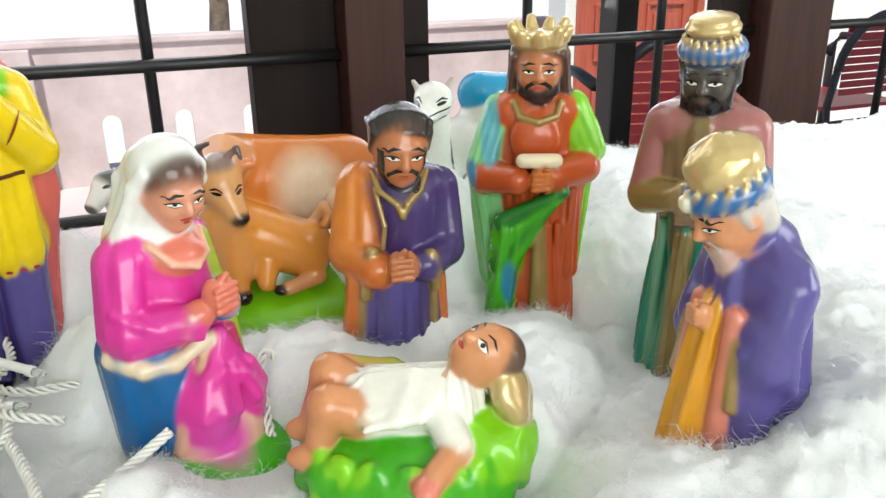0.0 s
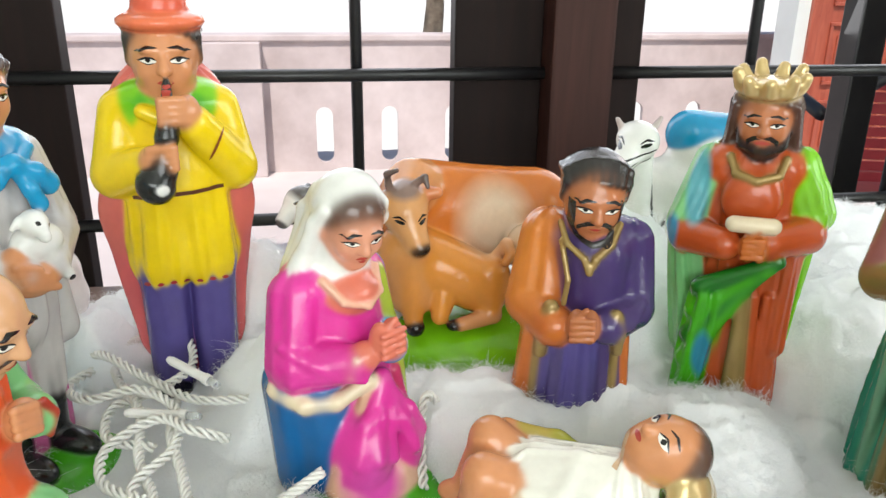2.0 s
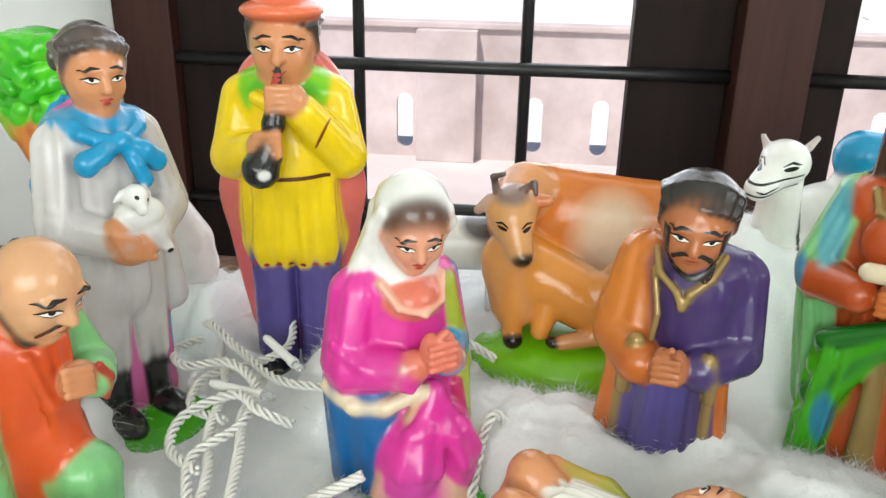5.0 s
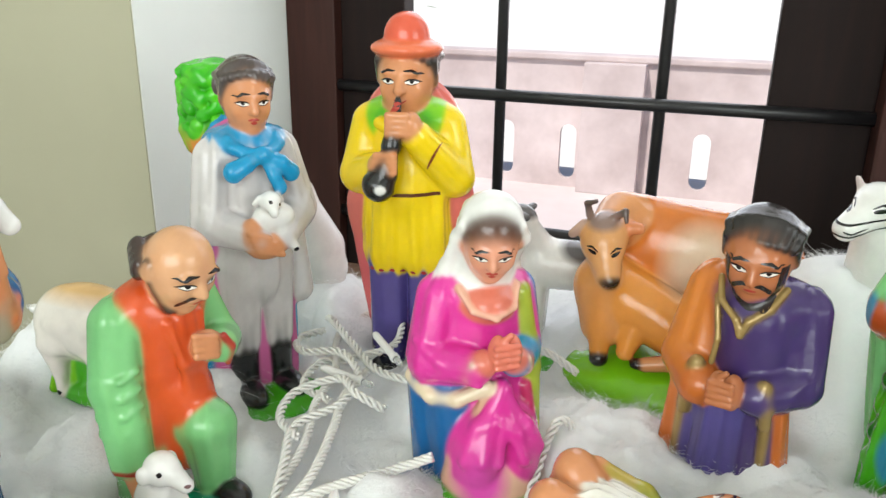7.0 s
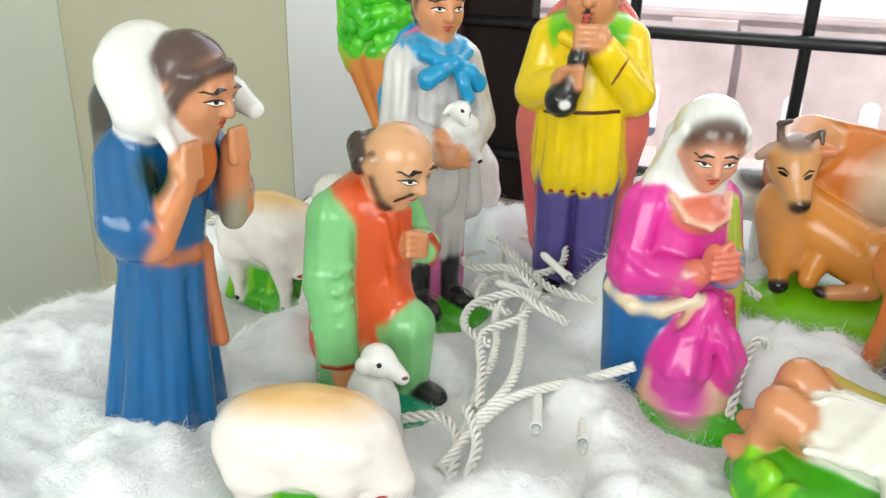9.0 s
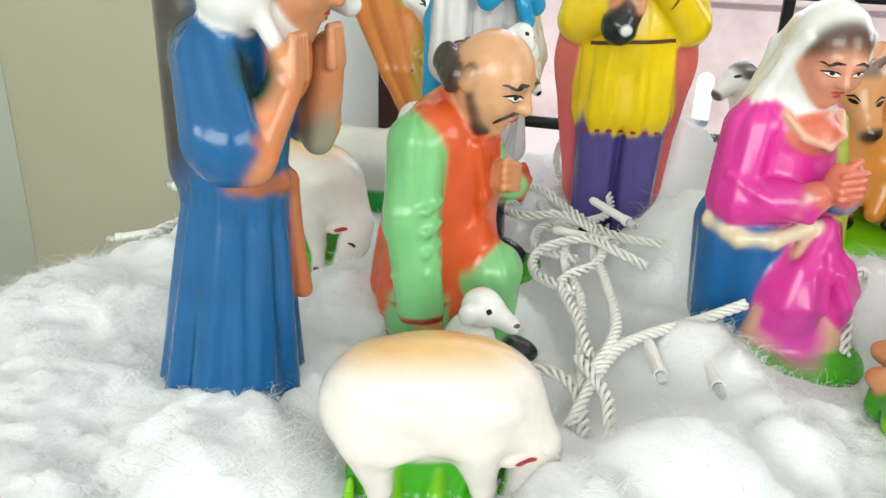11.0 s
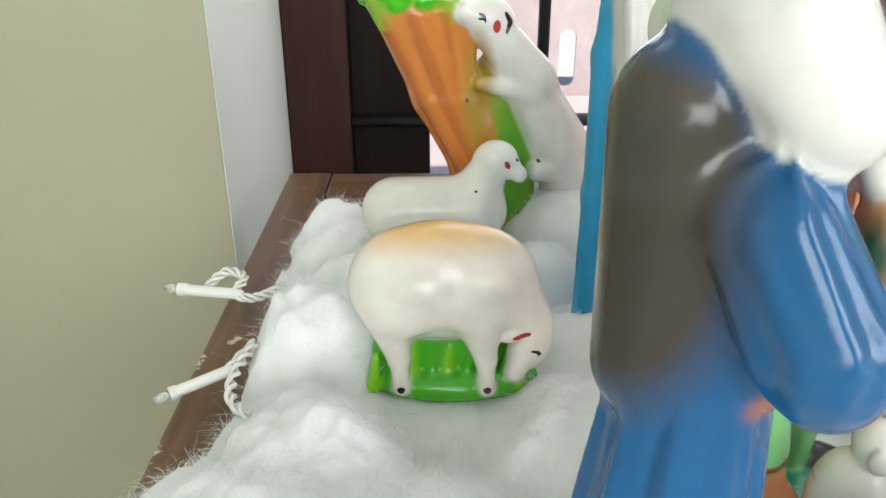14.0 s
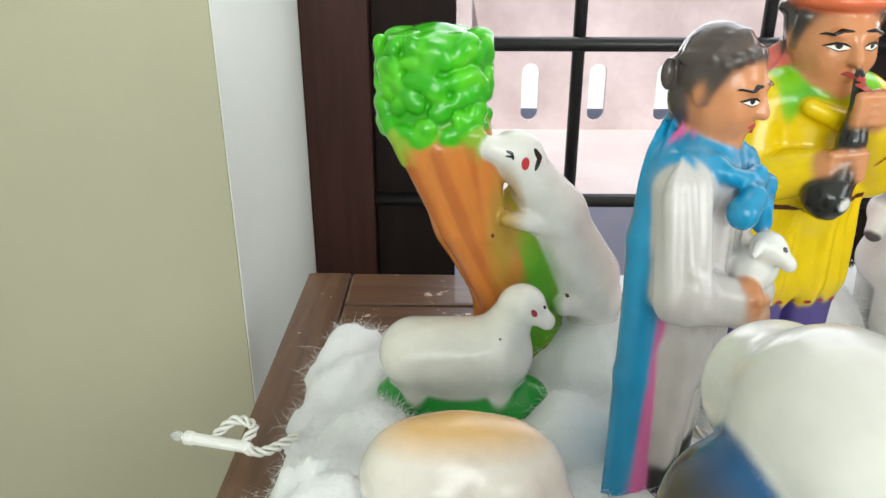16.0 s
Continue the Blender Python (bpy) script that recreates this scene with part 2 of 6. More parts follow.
BAY = 0.365
for i in range(-16, 17):
    cx = 0.052 + BAY * i
    if i in (-1, -10, 9):
        box = block("wall_bay", M_PARAPET, cx - BAY / 2, PY, -0.02, cx + BAY / 2, PY + 0.12, 0.70)
    else:
        bm = bmesh.new()
        slot_bay(bm, cx, BAY, 0.047)
        box = part("wall_bay", bm, M_PARAPET)
    box.parent, box.matrix_parent_inverse = par, pinv
cop = block("coping", M_PARAPET, -6, PY - 0.02, 0.7005, 6.2, PY + 0.14, 0.735, bevel=0.008)
cop.parent, cop.matrix_parent_inverse = par, pinv
pl = block("pier", M_PARAPET, -0.60, PY - 0.10, -0.02, -0.27, PY - 0.001, 0.70, bevel=0.006)
pl.parent, pl.matrix_parent_inverse = par, pinv

# the house wing with its red door
wing = tagged(empty("house_wing", 2.45, 4.0, 0), "white plaster wing of the house", "house", kind=S)
for b in ((2.45, 4.02, -0.02, 2.52, 4.2, 2.8), (3.42, 4.02, -0.02, 8.0, 4.2, 2.8), (2.52, 4.02, 2.12, 3.42, 4.2, 2.8)):
    ob = block("wall", M_WHITE_WALL, *b)
    ob.parent, ob.matrix_parent_inverse = wing, Matrix.Translation((-2.45, -4.0, 0))
door = tagged(empty("door_1", 2.97, 4.0, 0), "closed red panelled wooden door", "door", kind=S)


def dpart(name, *b, bevel=0.004):
    ob = block(name, M_DOOR, *b, bevel=bevel)
    ob.parent, ob.matrix_parent_inverse = door, Matrix.Translation((-2.97, -4.0, 0))


dpart("frame", 2.522, 4.0, 0, 2.575, 4.1, 2.11)
dpart("frame", 3.365, 4.0, 0, 3.418, 4.1, 2.11)
dpart("leaf", 2.577, 4.03, 0.01, 3.363, 4.07, 2.10)
for col in range(2):
    for row in range(5):
        x0, z0 = 2.65 + 0.36 * col, 0.12 + 0.40 * row
        dpart("panel_moulding", x0, 4.015, z0, x0 + 0.28, 4.031, z0 + 0.018)
        dpart("panel_moulding", x0, 4.015, z0 + 0.30, x0 + 0.28, 4.031, z0 + 0.318)
        dpart("panel_moulding", x0, 4.015, z0 + 0.019, x0 + 0.018, 4.031, z0 + 0.299)
        dpart("panel_moulding", x0 + 0.262, 4.015, z0 + 0.019, x0 + 0.28, 4.031, z0 + 0.299)
        dpart("panel", x0 + 0.05, 4.018, z0 + 0.06, x0 + 0.23, 4.032, z0 + 0.258, bevel=0.012)


def garden_chair(x, y, turn):
    """A black metal armchair with a red woven seat and back."""
    c = tagged(empty("garden_chair", 0, 0, 0), "black metal armchair with red woven seat and back", "chair", "chairs on the veranda")

    def tube(name, pts, r, mat=M_CHAIR):
        bm = bmesh.new()
        tube_into(bm, pts, r, 8)
        part(name, bm, mat, c, smooth=True)

    for e in (-1, 1):
        tube("leg", [(0.27 * e, -0.25, 0), (0.27 * e, -0.25, 0.66), (0.27 * e, -0.20, 0.71), (0.27 * e, 0.05, 0.72), (0.27 * e, 0.24, 0.70)], 0.021)
        tube("leg", [(0.25 * e, 0.30, 0), (0.25 * e, 0.24, 0.45), (0.25 * e, 0.27, 0.62)], 0.018)
    arch = [(0.25 * math.cos(math.radians(a)), 0.27 + 0.03 * math.sin(math.radians(a)), 0.62 + 0.24 * math.sin(math.radians(a))) for a in range(0, 181, 15)]
    tube("back_rail", arch, 0.021)
    tube("seat_rail", [(-0.26, -0.25, 0.43), (0.26, -0.25, 0.43)], 0.014)
    part_back = bmesh.new()
    for k in range(9):
        zz = 0.50 + 0.035 * k
        box_into(part_back, -0.21, 0.255, zz, 0.21, 0.262, zz + 0.03, 0.002)
    part("back_weave", part_back, M_WEAVE, c)
    bm = bmesh.new()
    box_into(bm, -0.25, -0.24, 0.425, 0.25, 0.23, 0.445, 0.006)
    part("seat", bm, M_WEAVE, c)
    dots = bmesh.new()
    for k in range(8):
        for j in range(9):
            box_into(dots, -0.19 + 0.045 * j, 0.2525, 0.512 + 0.035 * k, -0.178 + 0.045 * j, 0.2545, 0.522 + 0.035 * k)
    tagged(part("weave_dots", dots, M_WHITE_WALL, c, "small white woven dots"), kind="stuff")
    c.matrix_world = pose(x, y, -0.02, 0, 0, turn)
    return c


garden_chair(1.86, 2.55, 165)
garden_chair(3.30, 2.95, 178)


def garden_tree(x, y, h, seed):
    t = tagged(empty("garden_tree", 0, 0, 0), "leafy garden tree beyond the veranda", "tree", "garden trees")
    rg = random.Random(seed)
    bm = bmesh.new()
    tube_into(bm, [(0, 0, 0), (0.08, 0.02, h * 0.3), (0.02, 0.1, h * 0.6)], [0.14, 0.11, 0.07], 8)
    tips = []
    for k in range(9):
        a, zz = rg.uniform(0, 6.28), h * rg.uniform(0.3, 0.6)
        tip = (rg.uniform(0.5, 1.5) * math.cos(a), rg.uniform(0.5, 1.5) * math.sin(a), zz + h * rg.uniform(0.05, 0.4))
        tube_into(bm, [(0.05, 0.05, zz), (tip[0] * 0.5, tip[1] * 0.5, (zz + tip[2]) / 2 + 0.1), tip], [0.05, 0.035, 0.012], 6)
        tips.append(tip)
    part("trunk", bm, M_BARK, t, smooth=True)
    vs, fs = [], []
    for tip in tips + [(0, 0, h * 0.75)]:
        for k in range(130):
            p = Vector(tip) + Vector((rg.gauss(0, 0.35), rg.gauss(0, 0.35), rg.gauss(0, 0.3)))
            u = Vector((rg.uniform(-1, 1), rg.uniform(-1, 1), rg.uniform(-0.6, 0.4))).normalized() * rg.uniform(0.06, 0.13)
            v = u.cross(Vector((rg.uniform(-1, 1), rg.uniform(-1, 1), 1))).normalized() * 0.035
            o = len(vs)
            vs += [p - u, p + v, p + u, p - v]
            fs.append((o, o + 1, o + 2, o + 3))
    me = bpy.data.meshes.new("crown")
    me.from_pydata(vs, [], fs)
    me.materials.append(M_LEAF)
    cr = new("crown", me)
    cr.parent = t
    t.location = (x, y, -0.25)
    return t


for k, (x, y, h) in enumerate(((1.35, 9.6, 3.0), (3.1, 10.5, 3.4), (-5.4, 11.0, 3.6))):
    garden_tree(x, y, h, k)

# ---- plaster casting: smooth unions of simple solids, meshed on a grid ----
def paint_material():
    m, n, l, p = material("lacquered_plaster_paint")
    at = n.new("ShaderNodeAttribute")
    at.attribute_name = "paint"
    big, small = noise_node(n, l, 38, 4), noise_node(n, l, 260, 3)
    tone = n.new("ShaderNodeMapRange")
    tone.inputs["From Min"].default_value, tone.inputs["From Max"].default_value = 0.3, 0.7
    tone.inputs["To Min"].default_value, tone.inputs["To Max"].default_value = 0.90, 1.06
    l.new(big.outputs["Fac"], tone.inputs["Value"])
    mul = n.new("ShaderNodeVectorMath")
    mul.operation = "SCALE"
    l.new(at.outputs["Color"], mul.inputs[0])
    l.new(tone.outputs[0], mul.inputs["Scale"])
    worn = ramp(n, l, noise_node(n, l, 120, 6, 0.75).outputs["Fac"], [(0.735, (0, 0, 0)), (0.76, (1, 1, 1))])
    mix = n.new("ShaderNodeMixRGB")
    l.new(worn.outputs[0], mix.inputs[0])
    l.new(mul.outputs[0], mix.inputs[1])
    mix.inputs[2].default_value = (0.62, 0.55, 0.48, 1)
    l.new(mix.outputs[0], p.inputs["Base Color"])
    metal = n.new("ShaderNodeMath")
    metal.operation = "MULTIPLY"
    metal.inputs[1].default_value = 0.55
    l.new(at.outputs["Alpha"], metal.inputs[0])
    l.new(metal.outputs[0], p.inputs["Metallic"])
    rg = n.new("ShaderNodeMapRange")
    rg.inputs["To Min"].default_value, rg.inputs["To Max"].default_value = 0.16, 0.30
    l.new(noise_node(n, l, 60, 3).outputs["Fac"], rg.inputs["Value"])
    l.new(rg.outputs[0], p.inputs["Roughness"])
    p.inputs["Specular IOR Level"].default_value = 0.42
    p.inputs["Coat Weight"].default_value, p.inputs["Coat Roughness"].default_value = 0.22, 0.22
    fine = bump(n, l, small.outputs["Fac"], p, 0.15, 0.0006)
    lumps = n.new("ShaderNodeBump")
    lumps.inputs["Strength"].default_value, lumps.inputs["Distance"].default_value = 0.22, 0.003
    l.new(noise_node(n, l, 75, 2, 0.5).outputs["Fac"], lumps.inputs["Height"])
    l.new(lumps.outputs[0], fine.inputs["Normal"])
    return m


M_PAINT = paint_material()


def frame_of(yaw=0, pitch=0, roll=0):
    """Axes of a head or body: columns right, back, up. yaw turns it to the viewer's right, pitch nods it down."""
    return np.array(Euler((radians(pitch), radians(roll), radians(yaw)), "XYZ").to_matrix(), dtype=np.float32)


class Cast:
    """A casting in centimetres, z up from its base, facing -y."""

    def __init__(self, step=0.15):
        self.solids, self.dabs, self.lines, self.step = [], [], [], step

    def cap(self, a, b, ra, rb, col, k=0.6, flat=1.0, fold=None):
        """A round cone from a to b; flat squeezes it in y; fold = (count, depth, phase) ripples it round its axis."""
        self.solids.append(("cap", np.array(a, np.float32), np.array(b, np.float32), ra, rb, col, k, flat, fold))
        return self

    def ell(self, c, r, col, k=0.6, m=None, fold=None):
        self.solids.append(("ell", np.array(c, np.float32), np.array(r, np.float32), None if m is None else np.asarray(m, np.float32), 0, col, k, 1.0, fold))
        return self

    def path(self, pts, ra, rb, col, k=0.5):
        n = len(pts) - 1
        for i in range(n):
            self.cap(pts[i], pts[i + 1], ra + (rb - ra) * i / n, ra + (rb - ra) * (i + 1) / n, col, k)
        return self

    def lean(self, amount, side=0.0):
        """Leans the casting forward and sideways, so much for each unit of height."""
        go = np.array((side, -amount, 0), np.float32)
        self.solids = [(s[0], s[1] + go * s[1][2], s[2] + go * s[2][2] if s[0] == "cap" else s[2], *s[3:]) for s in self.solids]
        self.lines = [(c + go * c[2], *rest) for c, *rest in self.lines]
        self.dabs = [(c + go * c[2], *rest) for c, *rest in self.dabs]
        return self

    def dab(self, c, r, col, soft=0.25, m=None):
        """Paint laid over the surface inside an ellipsoid."""
        self.dabs.append((np.array(c, np.float32), np.array(r, np.float32), col, soft, m))
        return self

    def line(self, c, m, pts, width, col, taper=True):
        """A brush line on the surface; pts are (right, up) in the plane of the frame m, laid on along its front."""
        self.lines.append((np.array(c, float), np.array(m, float), pts, width, col, taper))
        return self

    def _one(self, s, p):
        kind, a, b, c, d, col, k, flat, fold = s
        if kind == "cap":
            q = p - a
            ba = b - a
            q = q * np.array((1, 1 / flat, 1), np.float32)
            t = np.clip((q @ ba) / max(float(ba @ ba), 1e-6), 0, 1)
            v = q - t[..., None] * ba
            dist = np.sqrt((v * v).sum(-1)) - (c + (d - c) * t)
            if flat < 1:
                dist = dist * (0.5 + 0.5 * flat)
            if fold:
                turn = np.arctan2(v[..., 0], v[..., 1])
                dist = dist + fold[1] * (1.35 * np.sin(fold[0] * turn + fold[2] + 0.2 * p[..., 2]) + 0.6 * np.sin((2 * fold[0] + 1) * turn + 2.1 - 0.13 * p[..., 2]))
            return dist
        q = p - a
        if c is not None:
            q = q @ c
        n1 = np.sqrt(((q / b) ** 2).sum(-1))
        n2 = np.sqrt(((q / (b * b)) ** 2).sum(-1)) + 1e-6
        dist = n1 * (n1 - 1) / n2
        if fold:
            dist = dist + fold[1] * np.sin(fold[0] * q[..., 0] + fold[2]) * np.sin(fold[0] * q[..., 1] + 1.3 * fold[2]) * np.sin(fold[0] * q[..., 2] + fold[2])
        return dist

    def _bounds(self, s):
        if s[0] == "cap":
            r = max(s[3], s[4])
            return np.minimum(s[1], s[2]) - r, np.maximum(s[1], s[2]) + r
        r = s[2] if s[3] is None else np.full(3, s[2].max())
        return s[1] - r, s[1] + r

    def field(self, p):
        d = None
        for s in self.solids:
            e = self._one(s, p)
            if d is None:
                d = e
            else:
                h = np.maximum(s[6] - np.abs(d - e), 0) / s[6]
                d = np.minimum(d, e) - h * h * s[6] * 0.25
        return d

    def mesh(self, name):
        h = self.step
        lo = np.min([self._bounds(s)[0] for s in self.solids], 0) - 4 * h
        hi = np.max([self._bounds(s)[1] for s in self.solids], 0) + 4 * h
        lo[2] = max(lo[2], -1.0)
        n = np.ceil((hi - lo) / h).astype(int) + 1
        axes = [(lo[i] + h * np.arange(n[i])).astype(np.float32) for i in range(3)]
        d = np.full(n, 9.0, np.float32)
        for s in self.solids:
            b0, b1 = self._bounds(s)
            i0 = np.clip(((b0 - 1.1 - lo) / h).astype(int), 0, n - 1)
            i1 = np.clip(((b1 + 1.1 - lo) / h).astype(int) + 2, 1, n)
            sl = tuple(slice(i0[i], i1[i]) for i in range(3))
            g = np.stack(np.meshgrid(*[axes[i][sl[i]] for i in range(3)], indexing="ij"), -1)
            e, c = self._one(s, g), d[sl]
            k = np.maximum(s[6] - np.abs(c - e), 0) / s[6]
            d[sl] = np.minimum(c, e) - k * k * s[6] * 0.25
        d[:, :, 0] = np.maximum(d[:, :, 0], 0.01)
        verts, faces = surface_net(d, lo, h)
        verts, cols = self._colour(verts)
        faces = faces.tolist()
        lv, lf, lc = self._lines(len(verts))
        if len(lv):
            verts, cols = np.vstack([verts, lv]), np.vstack([cols, lc])
            faces += lf
        me = bpy.data.meshes.new(name)
        me.from_pydata((verts * 0.01).tolist(), [], faces)
        me.attributes.new("paint", "FLOAT_COLOR", "POINT").data.foreach_set("color", cols.astype(np.float32).ravel())
        me.polygons.foreach_set("use_smooth", np.ones(len(me.polygons), bool))
        me.materials.append(M_PAINT)
        return me

    def _colour(self, v):
        v = v.astype(np.float32)
        ds = np.stack([self._one(s, v) for s in self.solids])
        w = np.exp(-(ds - ds.min(0)) / 0.07)
        w /= w.sum(0)
        pal = np.array([s[5] if len(s[5]) == 4 else (*s[5], 0.0) for s in self.solids], np.float32)
        c = w.T @ pal
        for a, r, col, soft, m in self.dabs:
            q = v - a
            if m is not None:
                q = q @ np.asarray(m, np.float32)
            f = np.clip((1 - np.sqrt(((q / r) ** 2).sum(-1))) / soft + 0.5, 0, 1)[:, None]
            c = c * (1 - f) + f * np.array(col if len(col) == 4 else (*col, 0.0), np.float32)
        return v, c

    def _lines(self, base):
        vs, fs, cs = [], [], []
        for order, (c, m, pts, width, col, taper) in enumerate(self.lines):
            pts = np.array(pts, float)
            seg = np.r_[0, np.cumsum(np.hypot(*np.diff(pts, axis=0).T))]
            count = max(int(seg[-1] / 0.09), 4)
            at = np.linspace(0, seg[-1], count)
            uv = np.stack([np.interp(at, seg, pts[:, i]) for i in (0, 1)], -1)
            tg = np.gradient(uv, axis=0)
            tg /= np.linalg.norm(tg, axis=1)[:, None] + 1e-9
            side = np.stack([-tg[:, 1], tg[:, 0]], -1)
            w = width * 0.5 * (np.sqrt(np.clip(1 - (2 * np.linspace(0, 1, count) - 1) ** 2, 0.02, 1)) if taper else np.ones(count))
            cols_n = 5
            uv2 = np.concatenate([uv + side * (w * f)[:, None] for f in np.linspace(1, -1, cols_n)])
            p = c + uv2[:, :1] * m[:, 0] + uv2[:, 1:] * m[:, 2] - 6.0 * m[:, 1]
            go = m[:, 1]
            for _ in range(26):
                p = p + np.clip(self.field(p.astype(np.float32)), -1, 1)[:, None] * 0.8 * go
            near = np.abs(self.field(p.astype(np.float32))) < 0.05
            p = p - (0.020 + 0.003 * order) * go
            p[~near] = p[near].mean(0) if near.any() else c
            o = base + len(vs)
            vs += p.tolist()
            cs += [(*col, 0.0)] * len(p)
            for k in range(cols_n - 1):
                for i in range(count - 1):
                    quad = [k * count + i, k * count + i + 1, (k + 1) * count + i + 1, (k + 1) * count + i]
                    if near[quad].all():
                        fs.append([o + v for v in quad])
        return np.array(vs), fs, np.array(cs)


def surface_net(d, lo, h):
    """Vertices and quads of the zero surface of a grid."""
    neg = d < 0
    corner = [neg[i:neg.shape[0] - 1 + i, j:neg.shape[1] - 1 + j, k:neg.shape[2] - 1 + k] for i in (0, 1) for j in (0, 1) for k in (0, 1)]
    total = sum(c.astype(np.int8) for c in corner)
    cell = (total > 0) & (total < 8)
    idx = np.argwhere(cell)
    num = np.full(cell.shape, -1, np.int64)
    num[cell] = np.arange(len(idx))
    acc, cnt = np.zeros((len(idx), 3)), np.zeros(len(idx))
    offs = [(i, j, k) for i in (0, 1) for j in (0, 1) for k in (0, 1)]
    for a in range(8):
        for b in range(a + 1, 8):
            oa, ob = np.array(offs[a]), np.array(offs[b])
            if np.abs(oa - ob).sum() != 1:
                continue
            da, db = d[tuple((idx + oa).T)], d[tuple((idx + ob).T)]
            x = (da < 0) != (db < 0)
            t = np.where(x, da / np.where(x, da - db, 1), 0)
            acc += np.where(x[:, None], oa + t[:, None] * (ob - oa), 0)
            cnt += x
    verts = lo + h * (idx + acc / cnt[:, None])
    quads = []
    for ax in range(3):
        u, w = [(1, 2), (2, 0), (0, 1)][ax]
        s0 = [slice(None)] * 3
        s1 = [slice(None)] * 3
        s0[ax], s1[ax] = slice(0, -1), slice(1, None)
        e = np.argwhere(neg[tuple(s0)] != neg[tuple(s1)])
        e = e[(e[:, u] > 0) & (e[:, w] > 0) & (e[:, u] < num.shape[u]) & (e[:, w] < num.shape[w])]
        flip = neg[tuple(e.T)]
        du, dw = np.eye(3, dtype=int)[u], np.eye(3, dtype=int)[w]
        q = np.stack([num[tuple((e - o).T)] for o in (0 * du, du, du + dw, dw)], -1)
        q = q[:, [0, 1, 2, 3]]
        q[~flip] = q[~flip][:, ::-1]
        quads.append(q)
    q = np.vstack(quads)
    return verts, q[(q >= 0).all(1)]


def stand(name, cast, x, y, turn, label, category, z=TOP, group="", size=(1, 1, 1)):
    ob = new(name, cast.mesh(name))
    ob.matrix_world = pose(x, y, z, 0, 0, turn) @ Matrix.Diagonal((*size, 1))
    return tagged(ob, label, category, group)


# ---- the painted plaster figures ----
SKIN, TAN, DARKSKIN = (0.60, 0.25, 0.11), (0.44, 0.15, 0.06), (0.06, 0.048, 0.038)
HAIR, BROWN, INK, EYEWHITE, LIP = (0.022, 0.019, 0.018), (0.075, 0.035, 0.024), (0.008, 0.006, 0.006), (0.85, 0.80, 0.72), (0.42, 0.05, 0.035)
PINK, PINKSKIN, WHITE, CREAM = (0.66, 0.035, 0.30), (0.66, 0.17, 0.11), (0.76, 0.75, 0.72), (0.72, 0.60, 0.42)
ORANGE, RUST, RED = (0.52, 0.135, 0.024), (0.46, 0.075, 0.016), (0.62, 0.085, 0.018)
PURPLE, VIOLET, BLUE, SKY = (0.055, 0.032, 0.13), (0.085, 0.065, 0.24), (0.003, 0.105, 0.31), (0.006, 0.27, 0.52)
GREEN, LIME, DGREEN, TEAL, MINT = (0.05, 0.37, 0.006), (0.20, 0.55, 0.008), (0.010, 0.16, 0.012), (0.012, 0.24, 0.15), (0.19, 0.50, 0.19)
YELLOW, GOLD, OLDGOLD, BLACK, GREY = (0.82, 0.58, 0.004), (0.60, 0.44, 0.20, 0.8), (0.33, 0.22, 0.075, 0.5), (0.012, 0.013, 0.013), (0.58, 0.55, 0.54)


